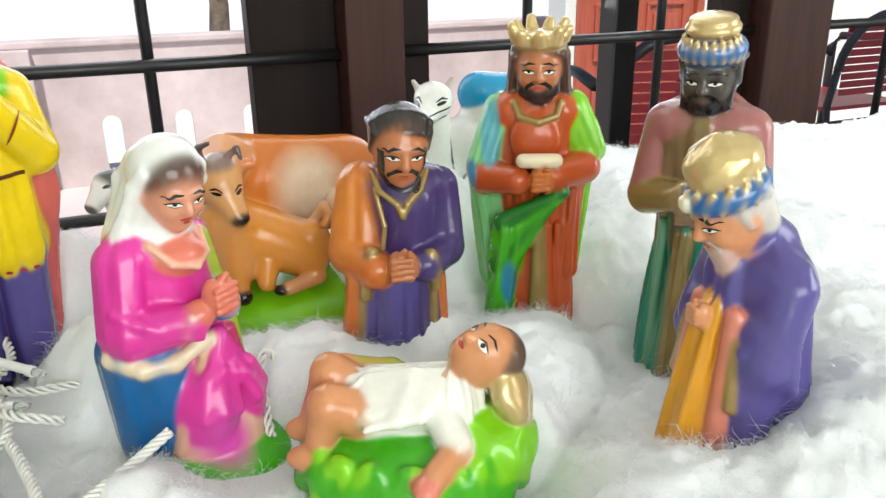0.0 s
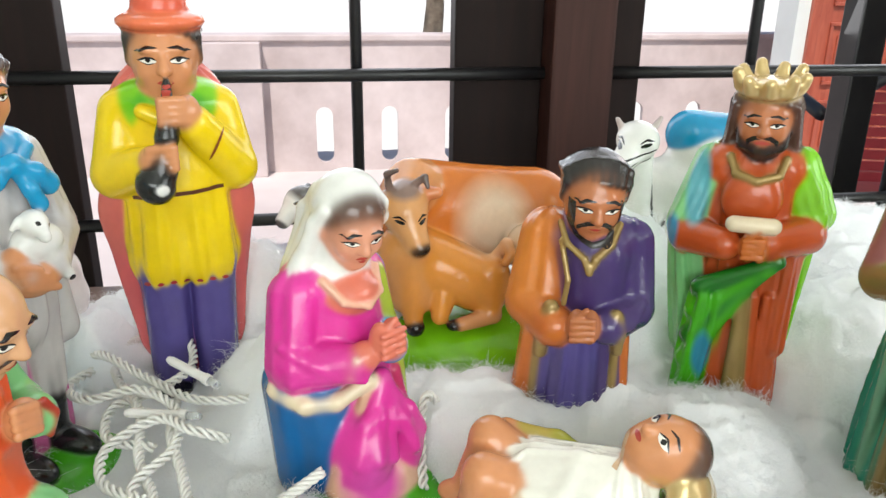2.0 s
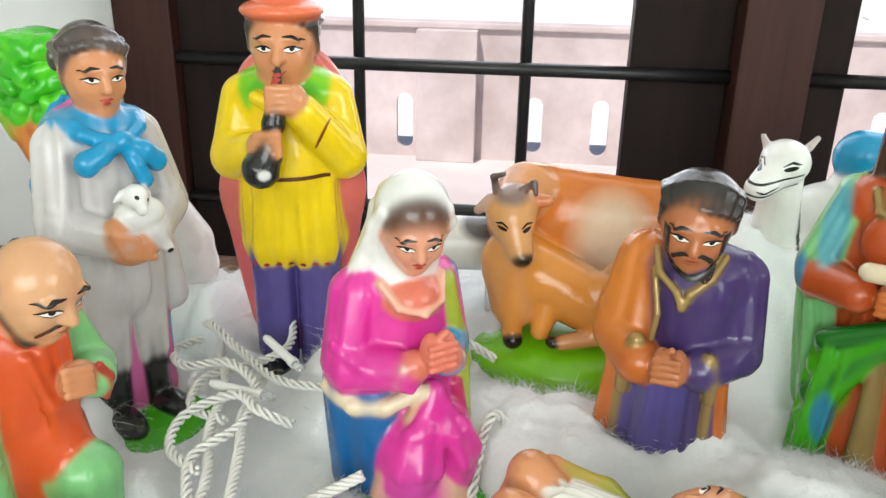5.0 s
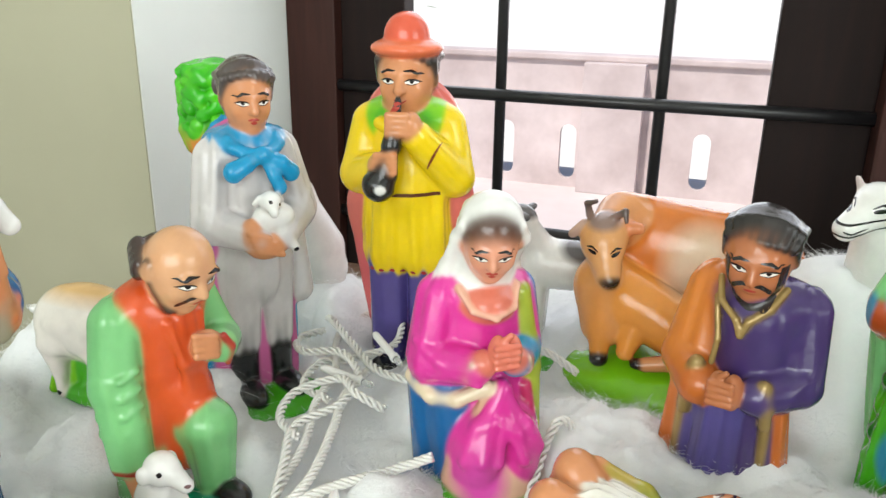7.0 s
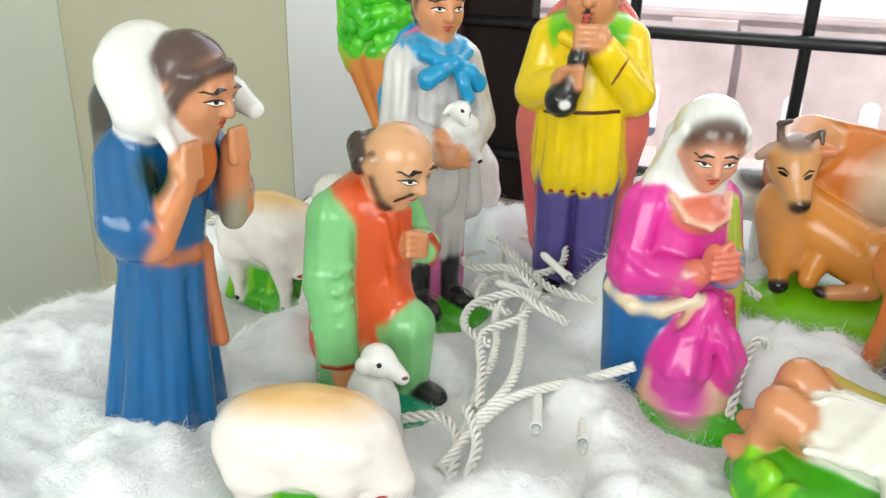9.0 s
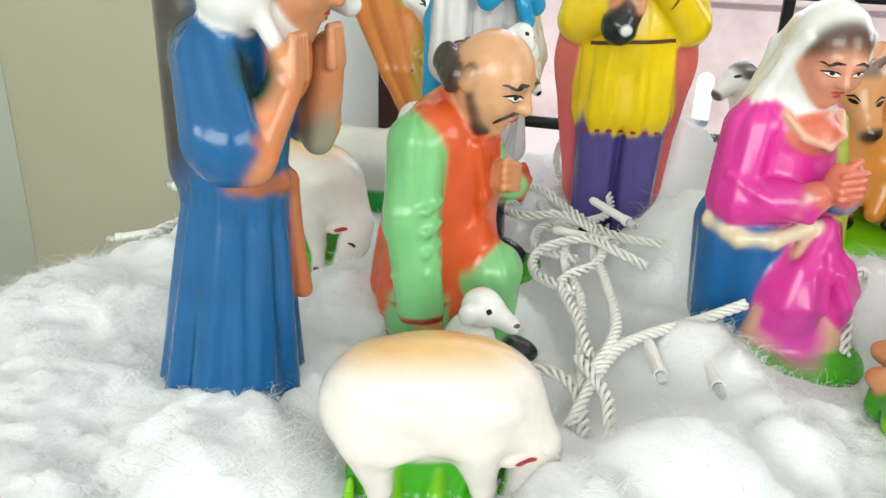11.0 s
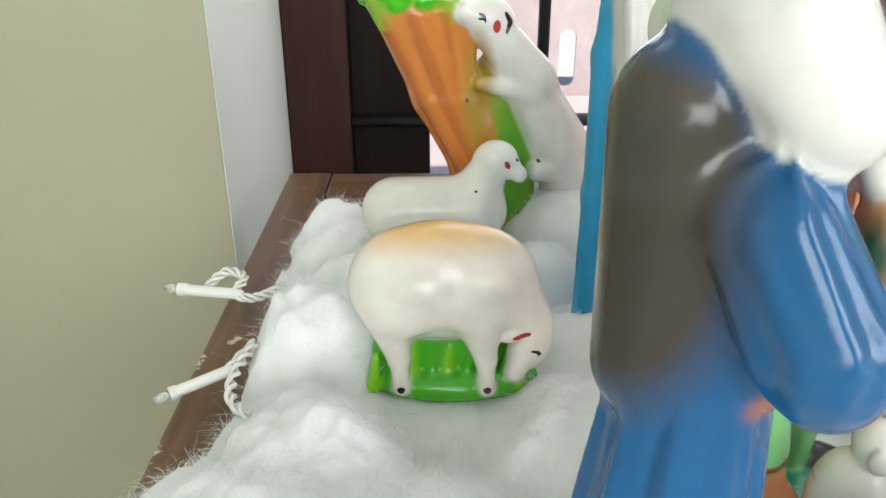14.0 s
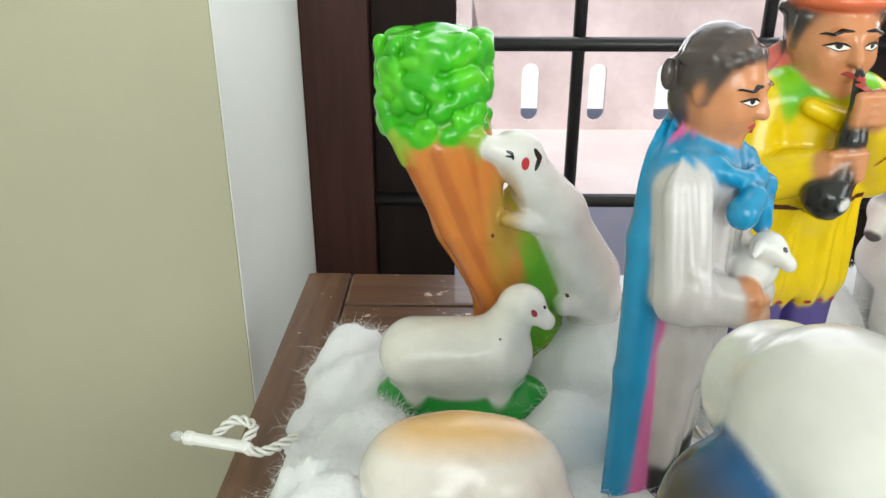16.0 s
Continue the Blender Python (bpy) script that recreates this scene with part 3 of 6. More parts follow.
def head(s, c, r, yaw=0, pitch=0, roll=0, skin=SKIN, hair=HAIR, beard=None, moustache=None, hairy=True, gaze=0.0, part_side=0.25, jaw=1.0, ridges=True):
    """A head with nose, ears, eyes, brows and mouth; hair combed back from a hairline."""
    m = frame_of(yaw, pitch, roll)
    c = np.array(c, float)

    def at(x, y, z):
        return c + m @ (np.array((x, y, z)) * r)

    def brush(pts, width, col, taper=True):
        s.line(c, m, [(x * r, z * r) for x, z in pts], width * r, col, taper)

    s.ell(at(0, 0, 0.05), (0.93 * r, 1.0 * r, 1.1 * r), skin, 0.3, m)
    s.ell(at(0, -0.24, -0.55), (0.72 * jaw * r, 0.68 * r, 0.66 * r), skin, 0.7, m)
    s.ell(at(0, -0.62, -0.98), (0.26 * r, 0.24 * r, 0.2 * r), skin, 0.5, m)
    for e in (-1, 1):
        s.ell(at(e * 0.42, -0.66, -0.24), (0.28 * r, 0.22 * r, 0.28 * r), skin, 0.5, m)
    s.cap(at(0, 0.1, -0.7), at(0, 0.3, -1.6), 0.52 * r, 0.7 * r, skin, 0.4)
    s.cap(at(0, -0.93, 0.25), at(0, -1.15, -0.17), 0.09 * r, 0.15 * r, skin, 0.3)
    s.cap(at(-0.12, -1.03, -0.2), at(0.12, -1.03, -0.2), 0.095 * r, 0.095 * r, skin, 0.2)
    s.ell(at(0, -0.91, -0.52), (0.2 * r, 0.13 * r, 0.07 * r), skin, 0.15, m)
    s.ell(at(0, -0.89, -0.64), (0.17 * r, 0.13 * r, 0.07 * r), skin, 0.15, m)
    for e in (-1, 1):
        s.ell(at(e * 0.35, -0.86, 0.34), (0.28 * r, 0.12 * r, 0.09 * r), skin, 0.35, m)
        s.ell(at(e * 0.92, 0.12, 0.0), (0.13 * r, 0.2 * r, 0.3 * r), skin, 0.2, m)
    if hairy:
        s.ell(at(0, 0.30, 0.40), (1.05 * r, 0.98 * r, 1.0 * r), hair, 0.18, m)
        s.ell(at(0, 0.62, -0.25), (0.86 * r, 0.62 * r, 0.85 * r), hair, 0.3, m)
        for e in (-1, 1):
            s.cap(at(e * 0.90, -0.12, 0.55), at(e * 0.93, 0.0, -0.1), 0.17 * r, 0.1 * r, hair, 0.25)
        for i in range(9 if ridges else 0):
            u = -1 + 0.25 * i
            front = at(0.84 * u, -0.64 + 0.42 * abs(u - part_side) ** 1.6, 0.88 - 0.28 * u * u)
            s.path([front, at(0.94 * u, -0.1 + 0.2 * abs(u), 1.22 - 0.42 * u * u), at(0.98 * u, 0.75, 0.95 - 0.35 * u * u)], 0.10 * r, 0.14 * r, hair, 0.35)
    if beard:
        s.ell(at(0, -0.34, -0.82), (0.70 * r, 0.68 * r, 0.50 * r), beard, 0.2, m)
        for e in (-1, 1):
            s.cap(at(e * 0.82, -0.15, 0.05), at(e * 0.6, -0.48, -0.75), 0.14 * r, 0.28 * r, beard, 0.25)
        for i in range(7):
            a = -1.2 + 0.4 * i
            s.cap(at(0.55 * math.sin(a), -0.40 - 0.5 * math.cos(a), -0.75), at(0.45 * math.sin(a), -0.4 - 0.42 * math.cos(a), -1.25), 0.1 * r, 0.06 * r, beard, 0.12)
        s.dab(at(0, -0.95, -0.56), (0.26 * r, 0.5 * r, 0.08 * r), LIP if skin != DARKSKIN else (0.10, 0.05, 0.035), 0.3, m)
    if moustache:
        for e in (-1, 1):
            brush([(0, -0.36), (e * 0.26, -0.37), (e * 0.46, -0.52), (e * 0.50, -0.72)], 0.17, moustache)
        if not beard:
            brush([(-0.18, -0.56), (0, -0.54), (0.18, -0.56)], 0.1, LIP)
    elif not beard:
        brush([(-0.22, -0.52), (-0.06, -0.48), (0, -0.51), (0.06, -0.48), (0.22, -0.52)], 0.1, LIP)
        brush([(-0.13, -0.61), (0.13, -0.61)], 0.11, LIP)
    for e in (-1, 1):
        x0, x1, zc = e * 0.18, e * 0.62, 0.08
        xm = (x0 + x1) / 2
        brush([(x0, zc - 0.01), (xm, zc - 0.025), (x1, zc)], 0.14, EYEWHITE)
        brush([(xm + gaze - 0.075, zc + 0.012), (xm + gaze + 0.075, zc + 0.012)], 0.125, INK)
        brush([(x0 - e * 0.02, zc + 0.01), (x0 + e * 0.12, zc + 0.07), (xm + e * 0.06, zc + 0.07), (x1 + e * 0.07, zc - 0.02)], 0.06, INK)
        brush([(x0 + e * 0.02, zc - 0.05), (xm, zc - 0.095), (x1, zc - 0.03)], 0.026, INK)
        brush([(e * 0.13, 0.42), (e * 0.40, 0.435), (e * 0.74, 0.28)], 0.07, INK)
    return at


def clasped(s, c, r, skin):
    """Two hands laid together."""
    c = np.array(c, float)
    for e in (-1, 1):
        s.ell(c + (e * 0.42 * r, 0, 0), (0.62 * r, 0.75 * r, 1.15 * r), skin, 0.12)
    for i in range(4):
        s.cap(c + (-0.75 * r, -0.62 * r, (0.6 - 0.42 * i) * r), c + (0.55 * r, -0.78 * r, (0.75 - 0.42 * i) * r), 0.2 * r, 0.19 * r, skin, 0.08)
    s.cap(c + (-0.3 * r, -0.4 * r, 0.9 * r), c + (0.1 * r, -0.6 * r, 1.35 * r), 0.24 * r, 0.2 * r, skin, 0.1)


def crowned_king():
    s = Cast()
    s.cap((1.0, 0.2, 1.0), (0.2, 0.1, 20), 2.9, 2.9, RUST, 0.5, 0.82, (9, 0.14, 0.3))
    s.cap((-0.2, 1.3, 4.5), (0.2, 0.9, 20.3), 3.5, 3.5, GREEN, 0.5, 0.62, (8, 0.16, 1.0))
    s.cap((-1.9, -0.2, 21.4), (2.2, -0.2, 21.4), 1.5, 1.5, RUST, 0.8)
    s.ell((0.1, -2.0, 19.4), (2.1, 1.1, 2.0), RUST, 0.6)
    s.cap((-2.8, 0.3, 21.4), (-4.2, -0.4, 16.8), 1.3, 1.45, MINT, 0.6, 1.0, (5, 0.08, 0))
    s.cap((3.2, 0.3, 21.6), (4.7, -0.2, 18.2), 1.4, 1.3, LIME, 0.6, 1.0, (5, 0.08, 0))
    s.cap((-4.0, -1.0, 16.0), (-1.4, -3.2, 16.2), 1.45, 1.2, RUST, 0.4)
    s.cap((4.2, -0.9, 16.8), (1.6, -3.2, 16.6), 1.45, 1.2, RUST, 0.4)
    s.cap((4.2, -0.2, 19.8), (3.4, -0.4, 8.4), 1.1, 0.8, LIME, 0.5, 0.8, (5, 0.1, 0))
    s.cap((3.2, -1.2, 16), (3.0, -1.4, 8.0), 0.9, 1.0, RUST, 0.4, 1.0, (5, 0.08, 0))
    s.cap((-4.3, 0.2, 16), (-2.6, 0.4, 7), 1.1, 1.7, MINT, 0.6, 1.0, (6, 0.12, 0))
    for i in range(4):
        s.cap((2.4 - 0.5 * i, -3.4 + 0.12 * i, 15.3 - 0.55 * i), (-2.6 - 0.15 * i, -2.4 + 0.2 * i, 12.4 - 2.1 * i), 0.55, 0.75, DGREEN if i % 2 == 0 else GREEN, 0.25)
    s.cap((-1.9, -2.0, 11.5), (-2.7, -0.9, 2.2), 1.3, 1.3, GREEN, 0.4, 1.0, (6, 0.14, 0))
    s.cap((0.5, -2.7, 13.0), (0.7, -2.4, 1.5), 0.45, 0.95, OLDGOLD, 0.3)
    for x in (1.7, 2.6, 3.3):
        s.cap((x - 0.4, -2.3 + 0.25 * (x - 1.7), 12), (x, -1.9 + 0.3 * (x - 1.7), 1.0), 0.35, 0.55, RUST, 0.3)
    s.ell((-2.6, -1.6, 0.9), (1.1, 1.8, 0.8), TAN, 0.3)
    clasped(s, (0.6, -3.9, 16.4), 1.0, ORANGE)
    s.cap((-1.0, -4.2, 18.1), (1.6, -4.1, 18.1), 0.6, 0.6, CREAM, 0.12)
    at = head(s, (0.3, -0.6, 25.0), 2.0, -4, 10, 0, TAN, BROWN, HAIR, HAIR)
    for e in (-1, 1):
        s.cap(at(e * 0.88, 0.15, 0.6), at(e * 1.0, 0.2, -1.15), 0.62, 0.75, BROWN, 0.3)
        for k in range(3):
            s.cap(at(e * (1.0 + 0.06 * k), -0.25 + 0.3 * k, 0.5), at(e * 1.15, -0.05 + 0.3 * k, -1.2), 0.28, 0.3, BROWN, 0.15)
    s.ell(at(0, 0, 1.0), (1.98, 2.05, 0.75), GOLD, 0.1)
    s.ell(at(0, 0, 1.25), (2.05, 2.15, 0.5), GOLD, 0.2)
    for i in range(9):
        a = 2 * math.pi * i / 9
        s.cap(at(0.95 * math.sin(a), -0.98 * math.cos(a), 1.25), at(1.12 * math.sin(a), -1.14 * math.cos(a), 1.58 + 0.1 * (i % 2)), 0.55, 0.42, GOLD, 0.3)
        s.ell(at(1.0 * math.sin(a), -1.05 * math.cos(a), 1.28), (0.32, 0.32, 0.32), GOLD, 0.12)
    s.path([(-1.7, -1.5, 22.4), (-1.3, -2.3, 21.3), (0.2, -2.8, 20.9), (1.7, -2.3, 21.3), (2.1, -1.5, 22.4)], 0.26, 0.26, OLDGOLD, 0.12)
    s.dab((-3.6, -1.2, 19.5), (0.8, 1.6, 3.4), (0.10, 0.36, 0.42), 0.5)
    s.dab((-5.2, -1.4, 16.2), (0.6, 1.2, 1.4), (0.05, 0.22, 0.36), 0.5)
    s.dab((-1.9, -2.6, 7.0), (0.7, 1.2, 2.0), (0.02, 0.22, 0.34), 0.5)
    return s


def dark_king():
    s = Cast()
    s.cap((0, 0.0, 1.2), (0, 0.0, 13), 4.0, 2.8, TEAL, 0.5, 0.85, (10, 0.2, 0.6))
    s.cap((0, 0.2, 13), (0, 0.1, 20.5), 3.1, 3.0, (0.22, 0.14, 0.06, 0.3), 0.5, 0.8, (8, 0.1, 0.6))
    s.cap((0, 1.4, 12.5), (0, 1.0, 20.5), 3.0, 3.4, (0.30, 0.10, 0.09), 0.5, 0.6, (7, 0.16, 0))
    s.cap((-2.2, -0.2, 21.3), (2.2, -0.2, 21.3), 1.7, 1.7, (0.34, 0.12, 0.11), 0.8)
    for e in (-1, 1):
        s.cap((e * 3.1, 0.3, 21.2), (e * 3.9, -0.4, 15.8), 1.6, 1.55, (0.36, 0.13, 0.12), 0.6)
        s.cap((e * 3.8, -0.8, 15.6), (e * 1.0, -3.1, 16.4), 1.5, 1.2, OLDGOLD, 0.4)
        s.cap((e * 2.0, -2.3, 14), (e * 2.2, -2.4, 2), 0.35, 0.45, (0.14, 0.34, 0.20), 0.3)
    s.cap((-0.4, -2.2, 13), (-0.6, -3.1, 1.5), 0.6, 0.85, OLDGOLD, 0.3, 1.0, (5, 0.08, 0))
    s.ell((0, -3.6, 16.6), (1.5, 1.1, 1.4), (0.36, 0.25, 0.10, 0.4), 0.25)
    clasped(s, (0.2, -3.7, 15.4), 1.0, (0.26, 0.17, 0.09))
    at = head(s, (0, -0.5, 25.0), 2.1, 0, 12, 0, DARKSKIN, INK, INK, INK)
    m = frame_of(0, 12)
    s.ell(at(0, 0.1, 1.0), (2.45, 2.5, 1.25), BLUE, 0.15, m)
    for i in range(11):
        a = -1.5 + 0.3 * i
        s.cap(at(1.06 * math.sin(a), -1.02 * math.cos(a), 0.75), at(0.9 * math.sin(a), -0.9 * math.cos(a), 1.45), 0.13, 0.2, GOLD, 0.1)
    s.ell(at(0, 0.1, 1.7), (1.95, 1.95, 0.75), GOLD, 0.15, m)
    s.ell(at(0, 0.1, 1.98), (1.7, 1.7, 0.4), GOLD, 0.2, m)
    return s


def kneeling_king():
    s = Cast()
    s.ell((0, 1.4, 3.5), (3.7, 3.9, 4.4), VIOLET, 0.8, None, (1.1, 0.14, 0))
    s.cap((0, 1.2, 4), (0, 0.4, 14.2), 3.9, 3.2, VIOLET, 0.8, 0.95, (7, 0.14, 0.4))
    s.cap((-1.9, 0.2, 15.4), (1.9, 0.2, 15.4), 1.8, 1.8, VIOLET, 0.9)
    s.cap((0, 0.6, 16.6), (0, -0.6, 17.8), 2.0, 1.7, VIOLET, 0.6)
    s.cap((0, -2.2, 12.5), (0, -3.6, 1.2), 1.3, 2.2, (0.66, 0.29, 0.015), 0.5, 1.0, (6, 0.16, 0))
    for e in (-1, 1):
        s.cap((e * 1.7, -2.4, 13), (e * 2.3, -3.4, 1), 0.55, 0.85, (0.62, 0.20, 0.14), 0.4)
        s.cap((e * 2.2, -2.5, 11.5), (e * 2.9, -3.0, 7.5), 0.4, 0.35, OLDGOLD, 0.25)
        s.cap((e * 2.8, -1.4, 12), (e * 3.3, -1.6, 1), 1.1, 1.4, VIOLET, 0.6)
        s.cap((e * 3.0, 0.2, 14.8), (e * 3.4, -1.2, 10.4), 1.6, 1.5, VIOLET, 0.7)
        for k in range(5):
            s.path([(e * 3.2, 0.8 - 0.5 * k, 16.2 - 0.7 * k), (e * (4.3 + 0.08 * k), -0.4 + 0.1 * k, 12.6 - 0.9 * k), (e * 3.0, -2.6 + 0.2 * k, 11.2 - 1.5 * k)], 0.28, 0.2, VIOLET, 0.5)
    clasped(s, (0, -3.6, 12.6), 0.8, SKIN)
    at = head(s, (0, -2.2, 19.0), 2.1, -6, 26, 0, SKIN, (0.55, 0.5, 0.46), None, (0.6, 0.52, 0.5))
    m = frame_of(-6, 24)
    for e in (-0.3, 0, 0.3):
        s.cap(at(e, -0.66, -0.8), at(e * 0.5, -0.72, -2.1), 0.62, 0.3, (0.62, 0.40, 0.34), 0.3)
    s.ell(at(0, 0.1, 0.80), (2.55, 2.65, 1.25), BLUE, 0.12, m)
    s.ell(at(0, 0.25, 1.5), (2.2, 2.3, 1.75), GOLD, 0.2, m, (2.0, 0.1, 0))
    for i in range(11):
        a = -2.2 + 0.44 * i
        s.cap(at(1.17 * math.sin(a), 0.05 - 1.17 * math.cos(a), 0.5), at(1.06 * math.sin(a + 0.35), 0.1 - 1.06 * math.cos(a + 0.35), 1.2), 0.1, 0.2, GOLD, 0.1)
    for i in range(5):
        a = -1.2 + 0.6 * i
        s.path([at(0.9 * math.sin(a), 0.2 - 0.95 * math.cos(a), 1.4), at(0.6 * math.sin(a + 0.4), 0.2 - 0.6 * math.cos(a + 0.4), 2.0), at(0, 0.3, 2.2)], 0.22, 0.3, GOLD, 0.3)
    s.ell(at(0.0, -1.15, 0.95), (0.45, 0.4, 0.6), (0.75, 0.68, 0.5, 0.7), 0.15, m)
    return s


def joseph():
    s = Cast()
    s.cap((-0.4, 0.4, 1), (-0.3, 0.2, 14), 3.7, 3.2, ORANGE, 0.6, 0.85, (8, 0.12, 0.2))
    s.cap((0.6, -0.9, 9), (0.6, -1.2, 15.4), 2.6, 2.9, PURPLE, 0.5)
    s.cap((-1.6, -0.6, 16.3), (2.0, -0.6, 16.4), 1.75, 1.8, PURPLE, 0.7)
    s.cap((-2.6, -0.2, 16.6), (-2.9, -1.0, 11.6), 1.8, 2.2, ORANGE, 0.6, 1.0, (5, 0.08, 0))
    s.cap((-3.2, 0.0, 16.2), (-4.1, -1.2, 11.4), 1.6, 1.6, ORANGE, 0.5)
    s.cap((3.3, -0.4, 16.2), (3.8, -1.4, 11.4), 1.6, 1.5, PURPLE, 0.5, 1.0, (4, 0.07, 0))
    s.cap((-4.0, -1.6, 11.2), (-2.1, -4.0, 10.6), 1.6, 1.5, ORANGE, 0.4)
    s.cap((3.6, -1.8, 11.2), (1.7, -4.2, 10.9), 1.5, 1.35, PURPLE, 0.4)
    for k in range(3):
        s.path([(4.6 - 0.2 * k, -1.8 - 0.5 * k, 12.6 - 0.2 * k), (3.4, -3.2 - 0.3 * k, 11.9 - 0.5 * k), (2.2, -4.7, 11.6 - 0.3 * k)], 0.24, 0.2, PURPLE, 0.35)
    s.cap((-1.2, -2.9, 8.8), (-1.6, -2.6, 1.0), 1.5, 1.8, VIOLET, 0.5, 1.0, (5, 0.22, 0.4))
    s.cap((1.3, -2.8, 8.8), (1.3, -2.5, 1.0), 1.4, 1.7, PURPLE, 0.5, 1.0, (5, 0.2, 0.9))
    for x in (-2.2, -0.9, 0.3, 1.4):
        s.cap((x * 0.6, -4.0, 9.4), (x, -4.0, 1.5), 0.35, 0.5, VIOLET, 0.4)
    s.cap((-3.3, -2.6, 9.6), (-4.2, -1.8, 0.8), 1.2, 1.2, ORANGE, 0.4, 1.0, (4, 0.08, 0))
    s.cap((2.7, -2.4, 9.2), (3.1, -1.8, 0.8), 0.9, 1.2, ORANGE, 0.4, 1.0, (4, 0.08, 0))
    s.cap((-3.2, -3.6, 9.0), (-3.5, -3.1, 0.8), 0.28, 0.34, OLDGOLD, 0.25)
    s.cap((2.4, -3.5, 8.8), (2.5, -3.1, 0.8), 0.28, 0.34, OLDGOLD, 0.25)
    s.path([(-2.4, -4.2, 12.2), (-2.9, -4.2, 10.2), (-3.0, -3.9, 8.4)], 0.55, 0.45, OLDGOLD, 0.25)
    s.path([(2.2, -4.7, 12.0), (2.5, -4.7, 10.4), (2.5, -4.3, 9.0)], 0.42, 0.4, OLDGOLD, 0.25)
    clasped(s, (-0.1, -5.2, 11.2), 1.15, TAN)
    at = head(s, (0.2, -2.4, 20.0), 2.3, 6, 18, 3, TAN, HAIR, None, HAIR)
    s.line((0.2, -2.4, 20.0), frame_of(6, 18, 3), [(-1.75, 0.5), (-1.62, -1.4), (-1.05, -2.35), (0, -2.6), (1.05, -2.35), (1.62, -1.4), (1.75, 0.5)], 0.42, HAIR, False)
    s.path([(-2.0, -2.4, 18.0), (-1.5, -3.6, 16.8), (-0.3, -4.2, 15.9), (0.1, -4.3, 14.9), (0.5, -4.2, 15.9), (1.6, -3.6, 16.9), (2.2, -2.4, 18.0)], 0.24, 0.24, OLDGOLD, 0.12)
    s.path([(-1.9, -3.2, 16.9), (-1.3, -4.0, 14.2), (-1.5, -4.0, 12.4)], 0.22, 0.22, OLDGOLD, 0.12)
    s.dab((-4.0, -1.0, 14), (2.2, 3, 5), (0.60, 0.19, 0.03), 0.9)
    return s


def mary():
    s = Cast()
    s.ell((0.4, -2.6, 0.4), (5.0, 5.4, 2.1), GREEN, 0.3)
    s.cap((0.2, -1.4, 3.6), (0, 0.4, 14.2), 3.2, 2.9, PINK, 0.7, 0.9)
    s.ell((-1.2, -3.0, 4.6), (2.1, 2.9, 3.4), PINK, 0.5)
    s.ell((1.7, -3.0, 4.6), (1.9, 2.9, 3.4), PINK, 0.5)
    for a, b, c in (((0.3, -3.9, 9.8), (-1.6, -4.6, 7.4), (-2.6, -5.0, 5.0)), ((0.4, -4.0, 9.8), (0.1, -5.0, 7.2), (-0.4, -5.9, 5.0)), ((0.6, -4.0, 9.6), (1.9, -4.8, 7.2), (2.9, -5.0, 5.4)),
                    ((0.5, -4.1, 9.0), (1.0, -5.2, 6.8), (1.4, -6.0, 5.0)), ((0.3, -3.9, 10.0), (-0.8, -4.8, 7.6), (-1.6, -5.8, 5.2))):
        s.path([a, b, c], 0.26, 0.3, PINK, 0.75)
    s.cap((0.2, -2.4, 1.5), (0.2, -2.6, 1.7), 3.5, 3.6, (0.70, 0.42, 0.30), 0.3)
    s.cap((-2.6, 0.6, 8.6), (-1.8, 0.6, 2.6), 2.7, 3.0, BLUE, 0.4, 1.0, (5, 0.07, 0))
    s.cap((-2.6, -1.5, 8.4), (-2.0, -1.6, 3.0), 1.6, 1.9, BLUE, 0.5)
    s.cap((0, 2.0, 3), (0, 1.8, 14), 3.4, 3.1, BLUE, 0.5, 0.7)
    s.path([(-0.4, -3.6, 9.4), (-1.8, -3.7, 6.6), (-2.9, -3.4, 4.2), (-3.2, -3.0, 2.4)], 0.42, 0.5, (0.62, 0.36, 0.24), 0.25)
    s.path([(-5.0, 0.4, 9.3), (-4.2, -1.6, 8.6), (-2.6, -3.0, 8.8), (-0.6, -3.7, 9.8)], 0.55, 0.5, CREAM, 0.25)
    s.cap((-1.9, 0.4, 15.6), (1.9, 0.4, 15.6), 1.8, 1.7, PINK, 0.8)
    s.cap((-2.8, 0.5, 15.2), (-3.8, -0.2, 10.9), 1.8, 1.75, PINK, 0.5, 1.0, (4, 0.08, 0))
    s.cap((-3.7, -0.6, 10.9), (-1.5, -3.6, 11.4), 1.7, 1.2, PINK, 0.4)
    for k in range(4):
        s.path([(-5.0 + 0.35 * k, -0.6 - 0.6 * k, 12.6 - 0.3 * k), (-3.6 + 0.3 * k, -2.4 - 0.3 * k, 11.4 - 0.2 * k), (-2.2 + 0.2 * k, -3.6 - 0.3 * k, 12.0 - 0.5 * k)], 0.25, 0.2, PINK, 0.4)
    s.cap((2.6, 0.5, 15.2), (3.1, -0.4, 11.2), 1.5, 1.4, PINK, 0.5)
    s.cap((3.0, -0.8, 11.2), (1.3, -3.7, 11.6), 1.4, 1.1, SKY, 0.4)
    for e in (-1, 1):
        s.cap((e * 1.8, -3.4, 11.3), (e * 1.1, -4.0, 11.9), 1.0, 1.0, PINKSKIN, 0.2)
        s.path([(e * 2.0, -4.3, 12.0), (e * 2.2, -3.9, 11.0), (e * 1.9, -3.4, 10.4)], 0.25, 0.25, CREAM, 0.15)
    s.cap((3.1, 0.6, 15.4), (3.6, 0.2, 11), 1.2, 1.3, SKY, 0.4)
